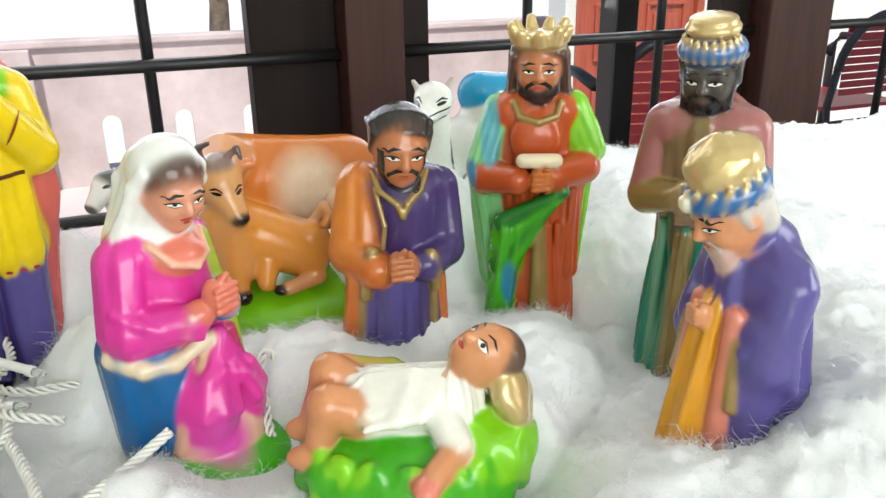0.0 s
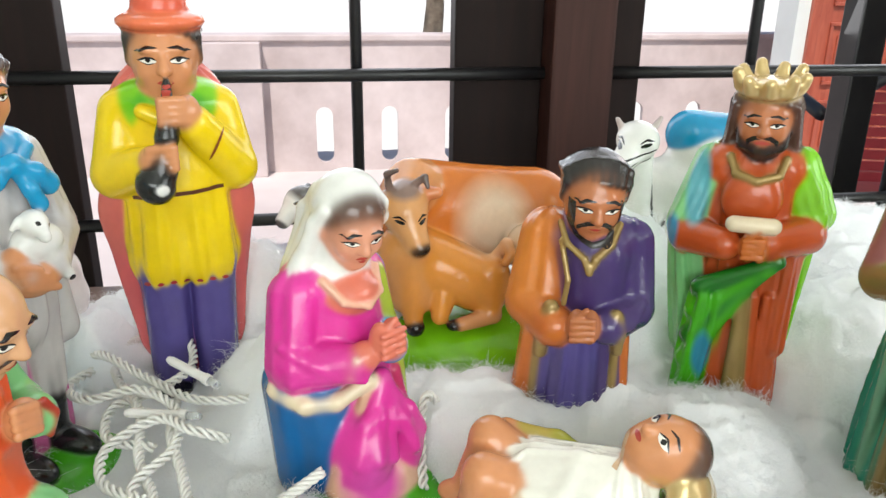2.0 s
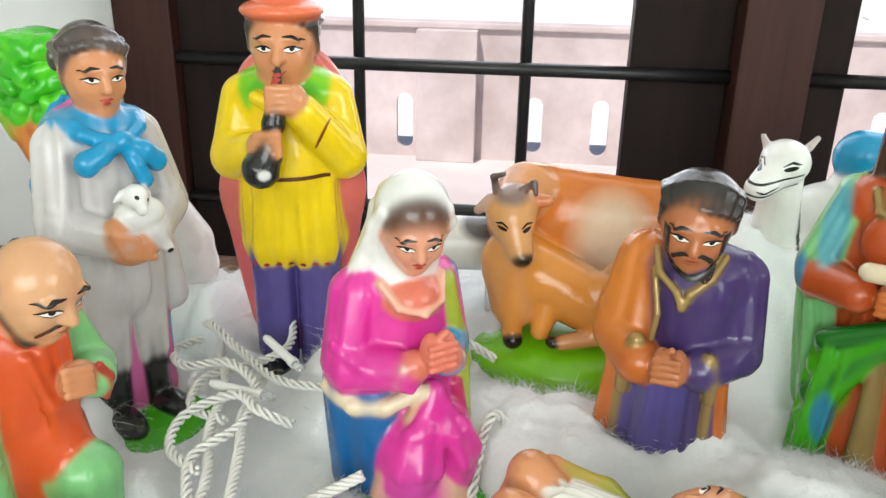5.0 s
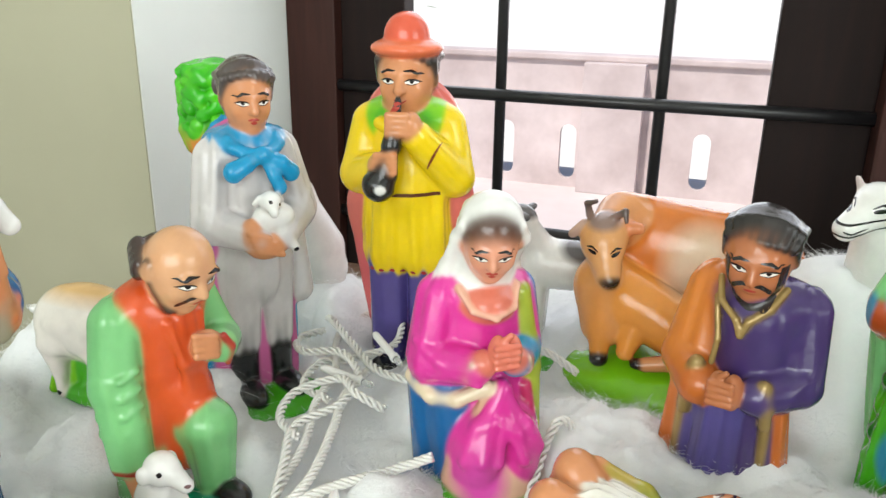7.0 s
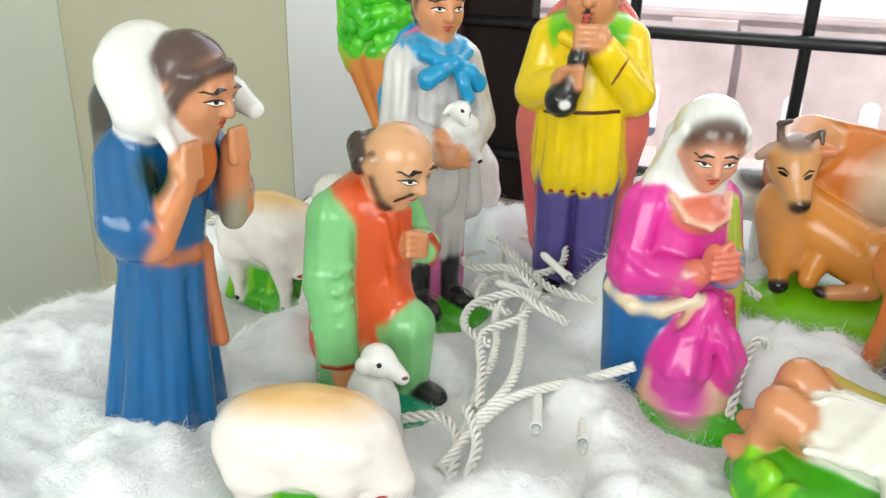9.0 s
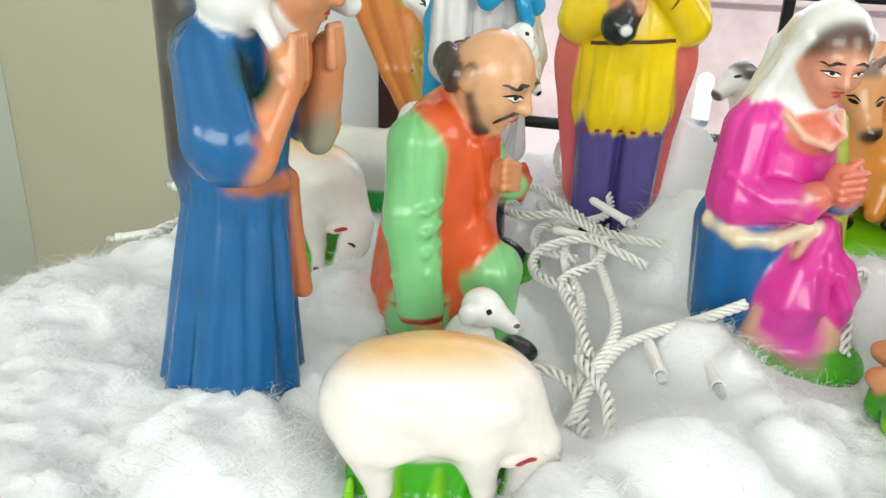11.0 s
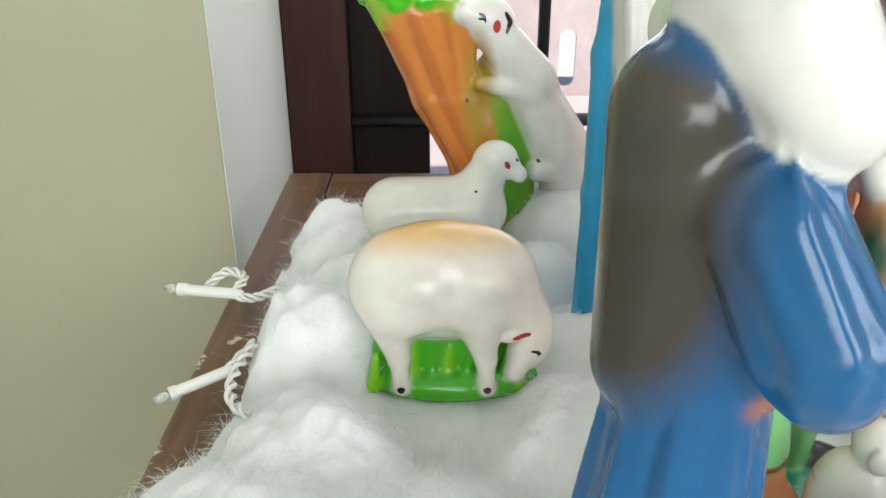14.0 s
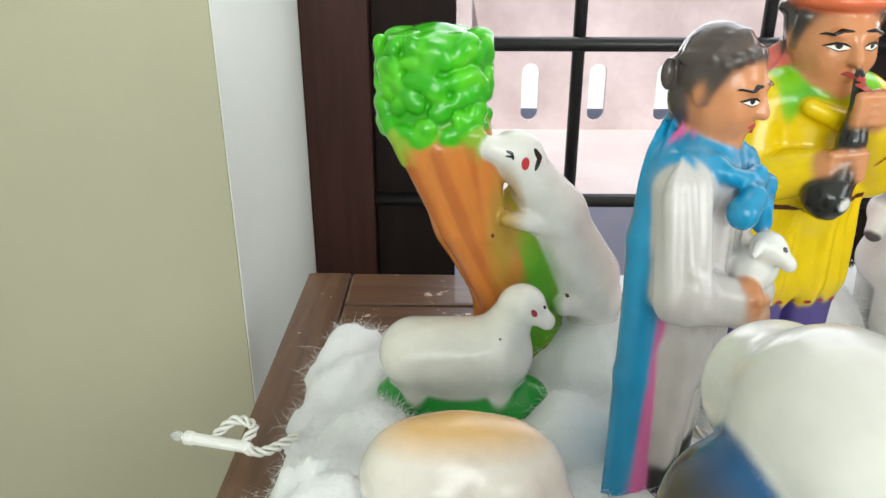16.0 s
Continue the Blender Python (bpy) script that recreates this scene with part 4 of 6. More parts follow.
    s.path([(2.6, -0.8, 15.6), (3.2, -1.6, 10.0), (3.0, -2.2, 4.5)], 0.7, 1.1, (0.33, 0.42, 0.04), 0.4)
    s.cap((2.6, -2.6, 9.0), (3.0, -3.4, 5.0), 0.4, 0.5, (0.50, 0.03, 0.12), 0.4)
    clasped(s, (0.1, -4.7, 12.9), 1.15, PINKSKIN)
    s.ell((0, -1.3, 15.2), (2.0, 1.8, 1.4), PINKSKIN, 0.5)
    at = head(s, (-0.1, -1.9, 19.8), 2.0, -16, 22, 0, (0.66, 0.29, 0.18), BROWN, hairy=False, jaw=0.86)
    m = frame_of(-16, 20)
    s.ell(at(0, 0.10, 0.42), (1.95, 1.86, 1.98), BROWN, 0.18, m)
    s.ell(at(0, 0.50, 0.52), (2.2, 2.1, 2.2), WHITE, 0.15, m)
    s.cap(at(0, 0.9, 0.1), (-0.2, 1.0, 16.0), 2.0, 2.7, WHITE, 0.8)
    s.path([at(-0.95, 0.05, 0.7), at(-1.1, 0.3, 0.0), (-2.5, 0.2, 17.6), (-3.0, 0.6, 16.0), (-2.6, 1.6, 14.6)], 0.4, 0.75, WHITE, 0.5)
    s.path([at(0.95, 0.05, 0.7), at(1.1, 0.3, 0.0), (2.3, 0.2, 17.6), (2.7, 0.6, 16.2), (2.4, 1.6, 14.8)], 0.38, 0.6, WHITE, 0.5)
    for k in (-0.6, 0.0, 0.6):
        s.path([at(1.2 * k, 1.3, 0.6), at(1.4 * k, 1.8, -0.5), (3.4 * k, 2.6, 15.2)], 0.3, 0.5, WHITE, 0.6)
    s.path([(-2.2, -1.4, 16.5), (-1.5, -2.6, 15.2), (0, -3.2, 14.7), (1.5, -2.6, 15.2), (2.2, -1.4, 16.5)], 0.2, 0.2, (0.74, 0.42, 0.30), 0.25)
    s.dab((-1.4, -4.6, 3.4), (1.6, 3.0, 2.4), (0.62, 0.06, 0.36), 0.8)
    return s


def flute_player():
    s = Cast()
    s.cap((0, 1.8, 5.0), (-0.3, 1.4, 15.0), 4.2, 5.6, (0.68, 0.13, 0.13), 0.4, 0.4, (5, 0.12, 0))
    s.cap((-0.3, 1.4, 15.0), (0, 1.5, 21.5), 5.6, 4.4, (0.68, 0.15, 0.12), 0.4, 0.4, (5, 0.12, 0))
    for e in (-1, 1):
        s.cap((e * 1.75, 0.1, 1.0), (e * 1.8, 0, 11), 1.6, 1.9, VIOLET, 0.25, 1.0, (4, 0.06, 0))
        s.ell((e * 1.9, -1.2, 0.6), (1.4, 2.4, 0.9), BLACK, 0.3)
        s.cap((e * 3.3, 0.2, 22.2), (e * 4.2, -0.5, 18.0), 1.65, 1.7, YELLOW, 0.5)
    s.cap((-1.4, 0, 11.5), (-1.2, -0.1, 18), 2.55, 2.4, YELLOW, 0.6, 1.0, (6, 0.13, 0.2))
    s.cap((1.4, 0, 11.5), (1.2, -0.1, 18), 2.55, 2.4, YELLOW, 0.6, 1.0, (6, 0.13, 0.8))
    s.cap((0, -0.1, 17), (0, 0.1, 21.5), 3.4, 3.1, YELLOW, 0.6, 0.85)
    s.cap((-2.0, 0, 22.5), (2.0, 0, 22.5), 1.8, 1.8, LIME, 0.7)
    s.cap((-4.1, -0.9, 18.0), (-1.5, -3.7, 19.2), 1.65, 1.3, YELLOW, 0.4)
    s.cap((4.1, -0.9, 18.2), (1.5, -3.6, 21.8), 1.65, 1.3, YELLOW, 0.4)
    s.ell((0, 0.3, 22.8), (3.9, 2.6, 1.4), GREEN, 0.5)
    s.cap((-1.9, -2.6, 22.6), (0, -3.0, 21.8), 0.5, 0.6, YELLOW, 0.5)
    s.path([(-0.05, -3.7, 24.6), (-0.2, -4.5, 22.6), (-0.4, -4.7, 21.2)], 0.28, 0.85, BLACK, 0.15)
    s.path([(-0.45, -4.7, 21.0), (-0.9, -4.8, 19.0), (-1.4, -4.9, 18.1)], 0.65, 1.4, BLACK, 0.2)
    s.dab((-1.0, -6.2, 17.9), (0.45, 0.9, 0.38), WHITE, 0.3)
    for i in range(4):
        s.cap((-1.6, -5.0, 20.4 - 0.45 * i), (0.0, -5.5, 20.6 - 0.45 * i), 0.33, 0.3, SKIN, 0.08)
        s.cap((-0.6, -5.0, 23.6 - 0.45 * i), (0.9, -4.9, 23.6 - 0.45 * i), 0.32, 0.32, SKIN, 0.08)
    s.ell((-1.5, -4.4, 19.5), (0.9, 0.9, 1.1), SKIN, 0.2)
    s.ell((1.1, -4.2, 22.6), (0.95, 0.9, 1.3), SKIN, 0.2)
    at = head(s, (0, -0.6, 26.0), 2.5, -2, 6, 0, SKIN, (0.04, 0.035, 0.03))
    m = frame_of(-2, 2)
    s.ell(at(0, 0.12, 0.95), (3.0, 3.0, 0.85), (0.72, 0.16, 0.07), 0.15, m)
    s.cap(at(0, 0.15, 0.95), at(0, 0.15, 1.3), 2.15, 1.9, (0.66, 0.10, 0.05), 0.25)
    s.line((0, 0, 16.6), frame_of(0, 0), [(-3.2, -0.15), (-1, 0.15), (1, 0.25), (3.2, 0.35)], 0.3, (0.10, 0.03, 0.01), False)
    for i in range(7):
        s.line((0, 0, 9.75), frame_of(0, 0), [(-3.2 + 0.95 * i, 0.02 * i), (-2.7 + 0.95 * i, 0.1 - 0.02 * i)], 0.32, (0.36, 0.03, 0.03))
    s.line((3.0, 0, 20.4), frame_of(0, 0), [(-0.7, -1.2), (0.2, 0.5), (0.5, 1.0)], 0.2, (0.2, 0.05, 0.01))
    return s


def lamb_shepherd():
    s = Cast()
    s.ell((0.6, -1.2, 0.1), (5.4, 4.6, 1.2), GREEN, 0.3)
    s.cap((0, 0.9, 2.0), (0, 0.9, 21), 4.1, 3.4, (0.62, 0.13, 0.34), 0.35, 0.42, (5, 0.12, 0))
    s.cap((0, 1.9, 1.6), (0, 1.6, 21), 4.3, 3.6, SKY, 0.35, 0.32, (6, 0.12, 0))
    for e in (-1, 1):
        s.path([(e * 2.4, 1.0, 22.4), (e * 3.5, 1.5, 19.0), (e * 3.7, 1.5, 11.0), (e * 3.8, 1.6, 2.5)], 1.2, 0.9, SKY, 0.5)
    s.cap((4.0, 0.9, 18), (4.9, 0.9, 9.0), 1.0, 1.3, (0.70, 0.68, 0.68), 0.6)
    for e in (-1, 1):
        s.cap((e * 1.7, 0.1, 6.0), (e * 1.6, 0, 12.5), 1.6, 2.0, GREY, 0.3, 1.0, (4, 0.08, 0))
        s.cap((e * 1.7, 0.0, 1.8), (e * 1.7, 0.1, 7.4), 1.3, 1.5, BLACK, 0.2)
        s.ell((e * 2.0, -1.7, 1.5), (1.25, 2.7, 0.95), BLACK, 0.4)
        s.cap((e * 3.1, 0.1, 21.6), (e * 4.1, -0.8, 16.8), 1.6, 1.65, GREY, 0.5, 1.0, (4, 0.1, 0))
        s.cap((e * 3.9, -1.2, 16.6), (e * 1.2, -3.6, 15.6), 1.6, 1.2, GREY, 0.4)
        for k in range(3):
            s.path([(e * 4.9, -1.6 - 0.3 * k, 18.2 - 0.8 * k), (e * 3.6, -2.8, 16.9 - 0.5 * k), (e * 2.2, -4.0, 16.4 - 0.6 * k)], 0.22, 0.2, GREY, 0.35)
    s.cap((0, 0, 12), (0, 0.1, 21), 3.1, 3.0, GREY, 0.6, 0.85, (7, 0.1, 0.5))
    s.cap((-2.0, 0, 22.0), (2.0, 0, 22.0), 1.6, 1.6, GREY, 0.7)
    s.ell((0, 0.4, 22.6), (3.7, 2.5, 1.5), SKY, 0.4)
    for e in (-1, 1):
        for k in range(3):
            s.path([(e * (3.2 - 0.5 * k), 0.4 - 0.8 * k, 23.2), (e * (2.2 - 0.4 * k), -2.0 - 0.2 * k, 22.6 - 0.2 * k), (0.2 * e, -2.9, 22.0)], 0.35, 0.4, SKY, 0.25)
    s.path([(0, -2.9, 22.0), (-1.6, -3.3, 21.5), (-2.7, -3.1, 21.0)], 0.45, 0.85, SKY, 0.25)
    s.path([(0, -2.9, 22.0), (1.6, -3.2, 21.3), (2.6, -2.9, 20.4)], 0.45, 0.8, SKY, 0.25)
    s.path([(0.2, -2.9, 21.8), (0.8, -3.4, 20.4), (1.3, -3.4, 19.4)], 0.45, 0.6, SKY, 0.25)
    s.ell((0.1, -3.0, 22.0), (0.75, 0.6, 0.75), SKY, 0.2)
    s.ell((-0.4, -3.9, 15.0), (1.9, 1.0, 1.1), SKIN, 0.3)
    s.ell((-1.7, -3.7, 16.0), (1.0, 1.0, 1.3), SKIN, 0.3)
    for k in range(4):
        s.cap((-2.2 + 0.2 * k, -4.5, 16.4 - 0.5 * k), (-0.6 + 0.4 * k, -4.7, 15.8 - 0.5 * k), 0.3, 0.26, SKIN, 0.1)
    s.ell((0.4, -3.6, 17.2), (1.9, 1.3, 1.2), WHITE, 0.35)
    s.ell((-0.1, -4.2, 18.6), (0.95, 1.0, 0.85), WHITE, 0.3)
    s.cap((-0.2, -4.8, 18.4), (-0.4, -5.5, 18.0), 0.55, 0.4, WHITE, 0.3)
    for e in (-1, 1):
        s.cap((-0.1 + e * 0.8, -3.9, 18.9), (-0.1 + e * 1.3, -3.8, 18.5), 0.3, 0.2, WHITE, 0.15)
    s.cap((0.6, -4.2, 16.4), (2.0, -4.3, 14.6), 0.5, 0.4, WHITE, 0.2)
    m0 = frame_of(0, 0)
    s.line((-0.1, -4, 18.6), m0, [(-0.5, 0.3), (-0.3, 0.1)], 0.3, INK)
    s.line((-0.1, -4, 18.6), m0, [(0.35, 0.0), (0.5, -0.2)], 0.3, INK)
    s.line((2.0, -4, 14.6), m0, [(-0.3, -0.1), (0.2, -0.2)], 0.4, INK)
    at = head(s, (0, -0.5, 26.2), 2.2, -8, 12, 0, SKIN, (0.07, 0.055, 0.05))
    for i in range(8):
        u = -0.9 + 0.26 * i
        s.ell(at(u, -0.55 + 0.4 * u * u, 0.98 - 0.3 * u * u), (0.42, 0.36, 0.36), (0.07, 0.055, 0.05), 0.15)
        s.ell(at(0.9 * u, 1.1, 0.1), (0.5, 0.4, 0.8), (0.07, 0.055, 0.05), 0.2)
    return s


def bald_shepherd():
    s = Cast()
    HB, TURQ = (0.045, 0.028, 0.022), (0.01, 0.30, 0.16)
    s.ell((-1.0, -1.6, 0.2), (5.6, 6.0, 1.2), TURQ, 0.3)
    s.cap((0, 1.2, 6.0), (-0.2, -0.3, 14.4), 3.2, 3.0, RED, 0.6, 0.95)
    s.cap((0, 1.2, 4.6), (0, 0.9, 7.6), 3.5, 3.2, RED, 0.5, 1.0, (7, 0.12, 0))
    s.cap((0.4, -1.2, 8.6), (0.4, -2.6, 6.6), 2.2, 1.6, RED, 0.5)
    s.cap((-1.9, -0.3, 15.4), (1.7, -0.3, 15.4), 1.8, 1.8, RED, 0.8)
    s.cap((0, -0.6, 16.4), (0, -1.4, 17.4), 1.6, 1.5, RED, 0.5)
    for k in range(4):
        s.path([(-1.6 + 0.9 * k, -2.9, 14.8), (-0.9 + 0.6 * k, -3.1, 11.6), (-0.2 + 0.4 * k, -2.7, 8.4)], 0.25, 0.3, RED, 0.5)
    s.cap((-3.1, 0.3, 14.8), (-3.9, 0.2, 10.4), 1.8, 1.65, MINT, 0.3, 1.0, (3, 0.08, 0))
    s.cap((-3.9, 0.2, 10.4), (-4.0, -0.7, 5.0), 1.6, 1.45, MINT, 0.4, 1.0, (3, 0.06, 1))
    for k in range(4):
        s.path([(-5.3, 0.4, 11.2 - 1.3 * k), (-4.6, -1.3, 11.4 - 1.3 * k), (-3.4, -1.6, 11.8 - 1.3 * k)], 0.2, 0.14, MINT, 0.35)
    s.cap((-4.0, -0.9, 4.8), (-4.0, -1.6, 2.8), 1.05, 0.95, SKIN, 0.12)
    s.ell((-4.1, -2.0, 1.9), (1.1, 1.1, 1.4), SKIN, 0.2)
    for k in range(4):
        s.cap((-4.9 + 0.55 * k, -2.7, 2.2), (-4.8 + 0.5 * k, -3.1, 0.6), 0.32, 0.26, SKIN, 0.1)
    s.cap((3.0, -0.2, 15.0), (4.0, -1.2, 11.4), 1.6, 1.5, MINT, 0.35)
    s.cap((4.0, -1.6, 11.2), (2.0, -3.6, 12.0), 1.5, 1.25, MINT, 0.35)
    s.path([(1.5, -4.6, 13.2), (2.0, -4.8, 12.2), (1.9, -4.4, 10.9)], 0.24, 0.24, (0.36, 0.03, 0.015), 0.15)
    s.ell((0.5, -3.9, 12.7), (1.2, 0.8, 1.1), SKIN, 0.2)
    for i in range(4):
        s.cap((0.8, -4.5, 13.3 - 0.45 * i), (-0.8, -4.3, 13.9 - 0.5 * i), 0.29, 0.25, SKIN, 0.08)
    s.cap((0.9, 0.2, 5.6), (0.5, -3.3, 6.4), 2.2, 1.8, MINT, 0.5)
    s.cap((0.5, -3.4, 6.2), (0.6, -3.4, 1.6), 1.85, 1.4, MINT, 0.5, 1.0, (4, 0.07, 0))
    s.ell((0.5, -4.9, 1.2), (1.1, 2.0, 0.9), BLACK, 0.2)
    s.cap((-1.8, 0.6, 4.5), (-2.4, 0.5, 1.2), 2.1, 1.8, MINT, 0.5)
    s.cap((-2.2, 2.0, 1.6), (-2.0, 4.4, 1.4), 1.6, 1.1, (0.30, 0.12, 0.06), 0.4)
    W = (0.76, 0.75, 0.72)
    s.ell((-5.2, -4.6, 3.4), (1.7, 1.7, 2.8), W, 0.35)
    s.ell((-5.4, -5.4, 6.8), (1.15, 1.2, 1.15), W, 0.35)
    s.cap((-5.2, -6.0, 6.6), (-5.0, -7.1, 5.9), 0.75, 0.5, W, 0.3)
    for e in (-1, 1):
        s.ell((-5.4 + e * 1.15, -5.0, 6.7), (0.35, 0.5, 0.65), W, 0.12)
        s.cap((-5.2 + e * 0.7, -5.6, 3.6), (-5.1 + e * 0.7, -6.2, 0.8), 0.7, 0.5, W, 0.3)
    s.line((-5.4, -5.4, 7.0), frame_of(-50, 0), [(-0.1, 0.12), (0.25, 0.0)], 0.36, INK)
    s.line((-5.4, -5.4, 7.0), frame_of(50, 0), [(-0.25, 0.0), (0.1, 0.12)], 0.36, INK)
    s.line((-5.0, -6.8, 6.0), frame_of(-15, 0), [(-0.25, 0.1), (0.2, 0.1)], 0.24, (0.12, 0.05, 0.05))
    at = head(s, (-0.4, -3.0, 18.6), 2.4, -4, 26, 0, (0.62, 0.33, 0.17), HB, None, (0.04, 0.025, 0.02), False)
    m = frame_of(-4, 26)
    for e in (-1, 1):
        s.ell(at(e * 0.86, 0.15, 0.1), (0.34, 0.5, 0.7), HB, 0.15, m)
        s.cap(at(e * 0.82, -0.05, -0.25), at(e * 0.42, -0.5, -1.0), 0.3, 0.42, HB, 0.25)
        for i in range(4):
            s.ell(at(e * (0.82 - 0.1 * i), 0.5 + 0.2 * i, -0.2 + 0.05 * i), (0.62, 0.6, 0.95), HB, 0.12, m)
    s.ell(at(0, 1.0, -0.1), (1.5, 0.8, 1.1), HB, 0.15, m)
    s.ell(at(0, -0.62, -0.92), (0.5, 0.45, 0.4), (0.62, 0.33, 0.17), 0.3, m)
    s.dab((-4.0, -0.8, 4.6), (2.2, 2.4, 0.26), (0.33, 0.03, 0.015), 0.4)
    return s


def lamb_bearer():
    s = Cast()
    DRESS = (0.001, 0.090, 0.255)
    LW, SASH = (0.74, 0.72, 0.69), (0.42, 0.13, 0.05)
    s.cap((0, 0.9, 0.8), (0, 0.5, 14.3), 4.0, 2.4, DRESS, 0.5, 0.95, (9, 0.13, 0.4))
    for i in range(11):
        a = -2.6 + 0.52 * i
        s.cap((2.2 * math.sin(a), 0.5 - 2.1 * math.cos(a), 13.6), (3.75 * math.sin(a + 0.05), 0.9 - 3.6 * math.cos(a + 0.05), 1.0), 0.3, 0.55, DRESS, 0.45)
    s.cap((0, 0.3, 14.5), (0, 0.4, 20.5), 2.4, 2.9, DRESS, 0.5, 0.9)
    s.cap((-1.9, 0.4, 21), (1.9, 0.4, 21), 1.7, 1.7, DRESS, 0.7)
    s.ell((0, -1.9, 20.6), (1.5, 1.3, 2.2), ORANGE, 0.4)
    s.path([(-1.9, -0.4, 15.0), (-1.4, -1.2, 15.0), (0, -1.75, 14.8), (1.7, -0.9, 14.7), (2.2, 0.6, 14.9)], 0.5, 0.5, SASH, 0.2)
    s.ell((1.0, -1.7, 14.6), (0.7, 0.5, 0.6), SASH, 0.25)
    s.path([(1.1, -1.9, 14.4), (1.4, -2.0, 11.5), (1.6, -2.4, 8.6)], 0.35, 0.5, SASH, 0.2)
    for e in (-1, 1):
        s.cap((e * 2.9, 0.3, 20.8), (e * 3.9, -0.9, 18.0), 1.6, 1.75, DRESS, 0.5, 1.0, (4, 0.1, 0))
        s.ell((e * 4.0, -1.3, 17.4), (1.55, 1.6, 1.75), DRESS, 0.5)
        s.cap((e * 3.6, -2.1, 16.8), (e * 2.3, -3.0, 19.8), 1.15, 0.85, (0.60, 0.22, 0.09), 0.25)
        s.path([(e * 4.3, -2.6, 17.9), (e * 3.5, -3.1, 17.0), (e * 2.9, -2.5, 16.3)], 0.26, 0.26, (0.66, 0.18, 0.06), 0.2)
        s.ell((e * 2.2, -3.1, 20.6), (0.8, 0.8, 1.1), SKIN, 0.2)
        for i in range(4):
            s.cap((e * (2.7 - 0.4 * i), -3.6, 20.2), (e * (2.5 - 0.35 * i), -3.5, 21.9), 0.29, 0.24, SKIN, 0.08)
    s.path([(-2.5, -0.8, 23.6), (-2.1, 0.2, 25.2), (0, 0.8, 25.8), (2.4, 0.6, 24.8), (3.3, -0.2, 23.4)], 1.6, 1.6, LW, 0.8)
    s.ell((-0.9, 0.5, 26.1), (2.3, 1.9, 1.8), LW, 0.8)
    for x, k in ((-2.9, 0.0), (-2.2, 0.5), (-1.6, 0.9)):
        s.path([(x - 0.2, 0.8, 26.0 - k), (x + 0.1, -1.2, 24.2 - k), (x + 0.6, -2.6, 21.6)], 0.6, 0.4, LW, 0.3)
    s.ell((3.4, -1.7, 23.7), (1.05, 1.3, 1.05), WHITE, 0.3)
    s.cap((3.4, -2.4, 23.5), (3.5, -3.6, 22.8), 0.85, 0.6, WHITE, 0.3)
    for e in (-1, 1):
        s.ell((3.4 + e * 1.0, -1.2, 24.1), (0.55, 0.35, 0.4), WHITE, 0.15)
        s.line((3.4, -2.0, 23.8), frame_of(45 * e, 0), [(-0.15, 0.15), (0.25, 0.05)], 0.34, INK)
    s.path([(2.6, -3.3, 20.6), (2.8, -2.9, 18.4), (3.0, -2.4, 16.2)], 0.4, 0.8, (0.30, 0.27, 0.19), 0.3)
    s.cap((-0.4, 2.2, 23.0), (-0.2, 2.2, 15.5), 2.2, 1.9, DRESS, 0.7, 0.85)
    at = head(s, (0, -2.2, 24.4), 2.15, 4, 18, 0, (0.54, 0.23, 0.11), (0.085, 0.05, 0.042), jaw=0.9, ridges=False)
    for e in (-1, 1):
        s.path([at(e * 0.1, -0.68, 0.92), at(e * 0.74, -0.36, 0.56), at(e * 0.94, 0.1, -0.3), at(e * 0.8, 0.5, -1.0)], 0.36, 0.6, (0.085, 0.05, 0.042), 0.3)
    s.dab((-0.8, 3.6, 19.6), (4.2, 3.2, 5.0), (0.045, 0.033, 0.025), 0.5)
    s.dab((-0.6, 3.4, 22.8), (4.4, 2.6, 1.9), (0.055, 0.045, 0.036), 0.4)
    s.dab((-3.0, -1.9, 20.0), (0.9, 1.2, 1.4), (0.008, 0.05, 0.03), 0.8)
    return s.lean(0.035, 0.055)


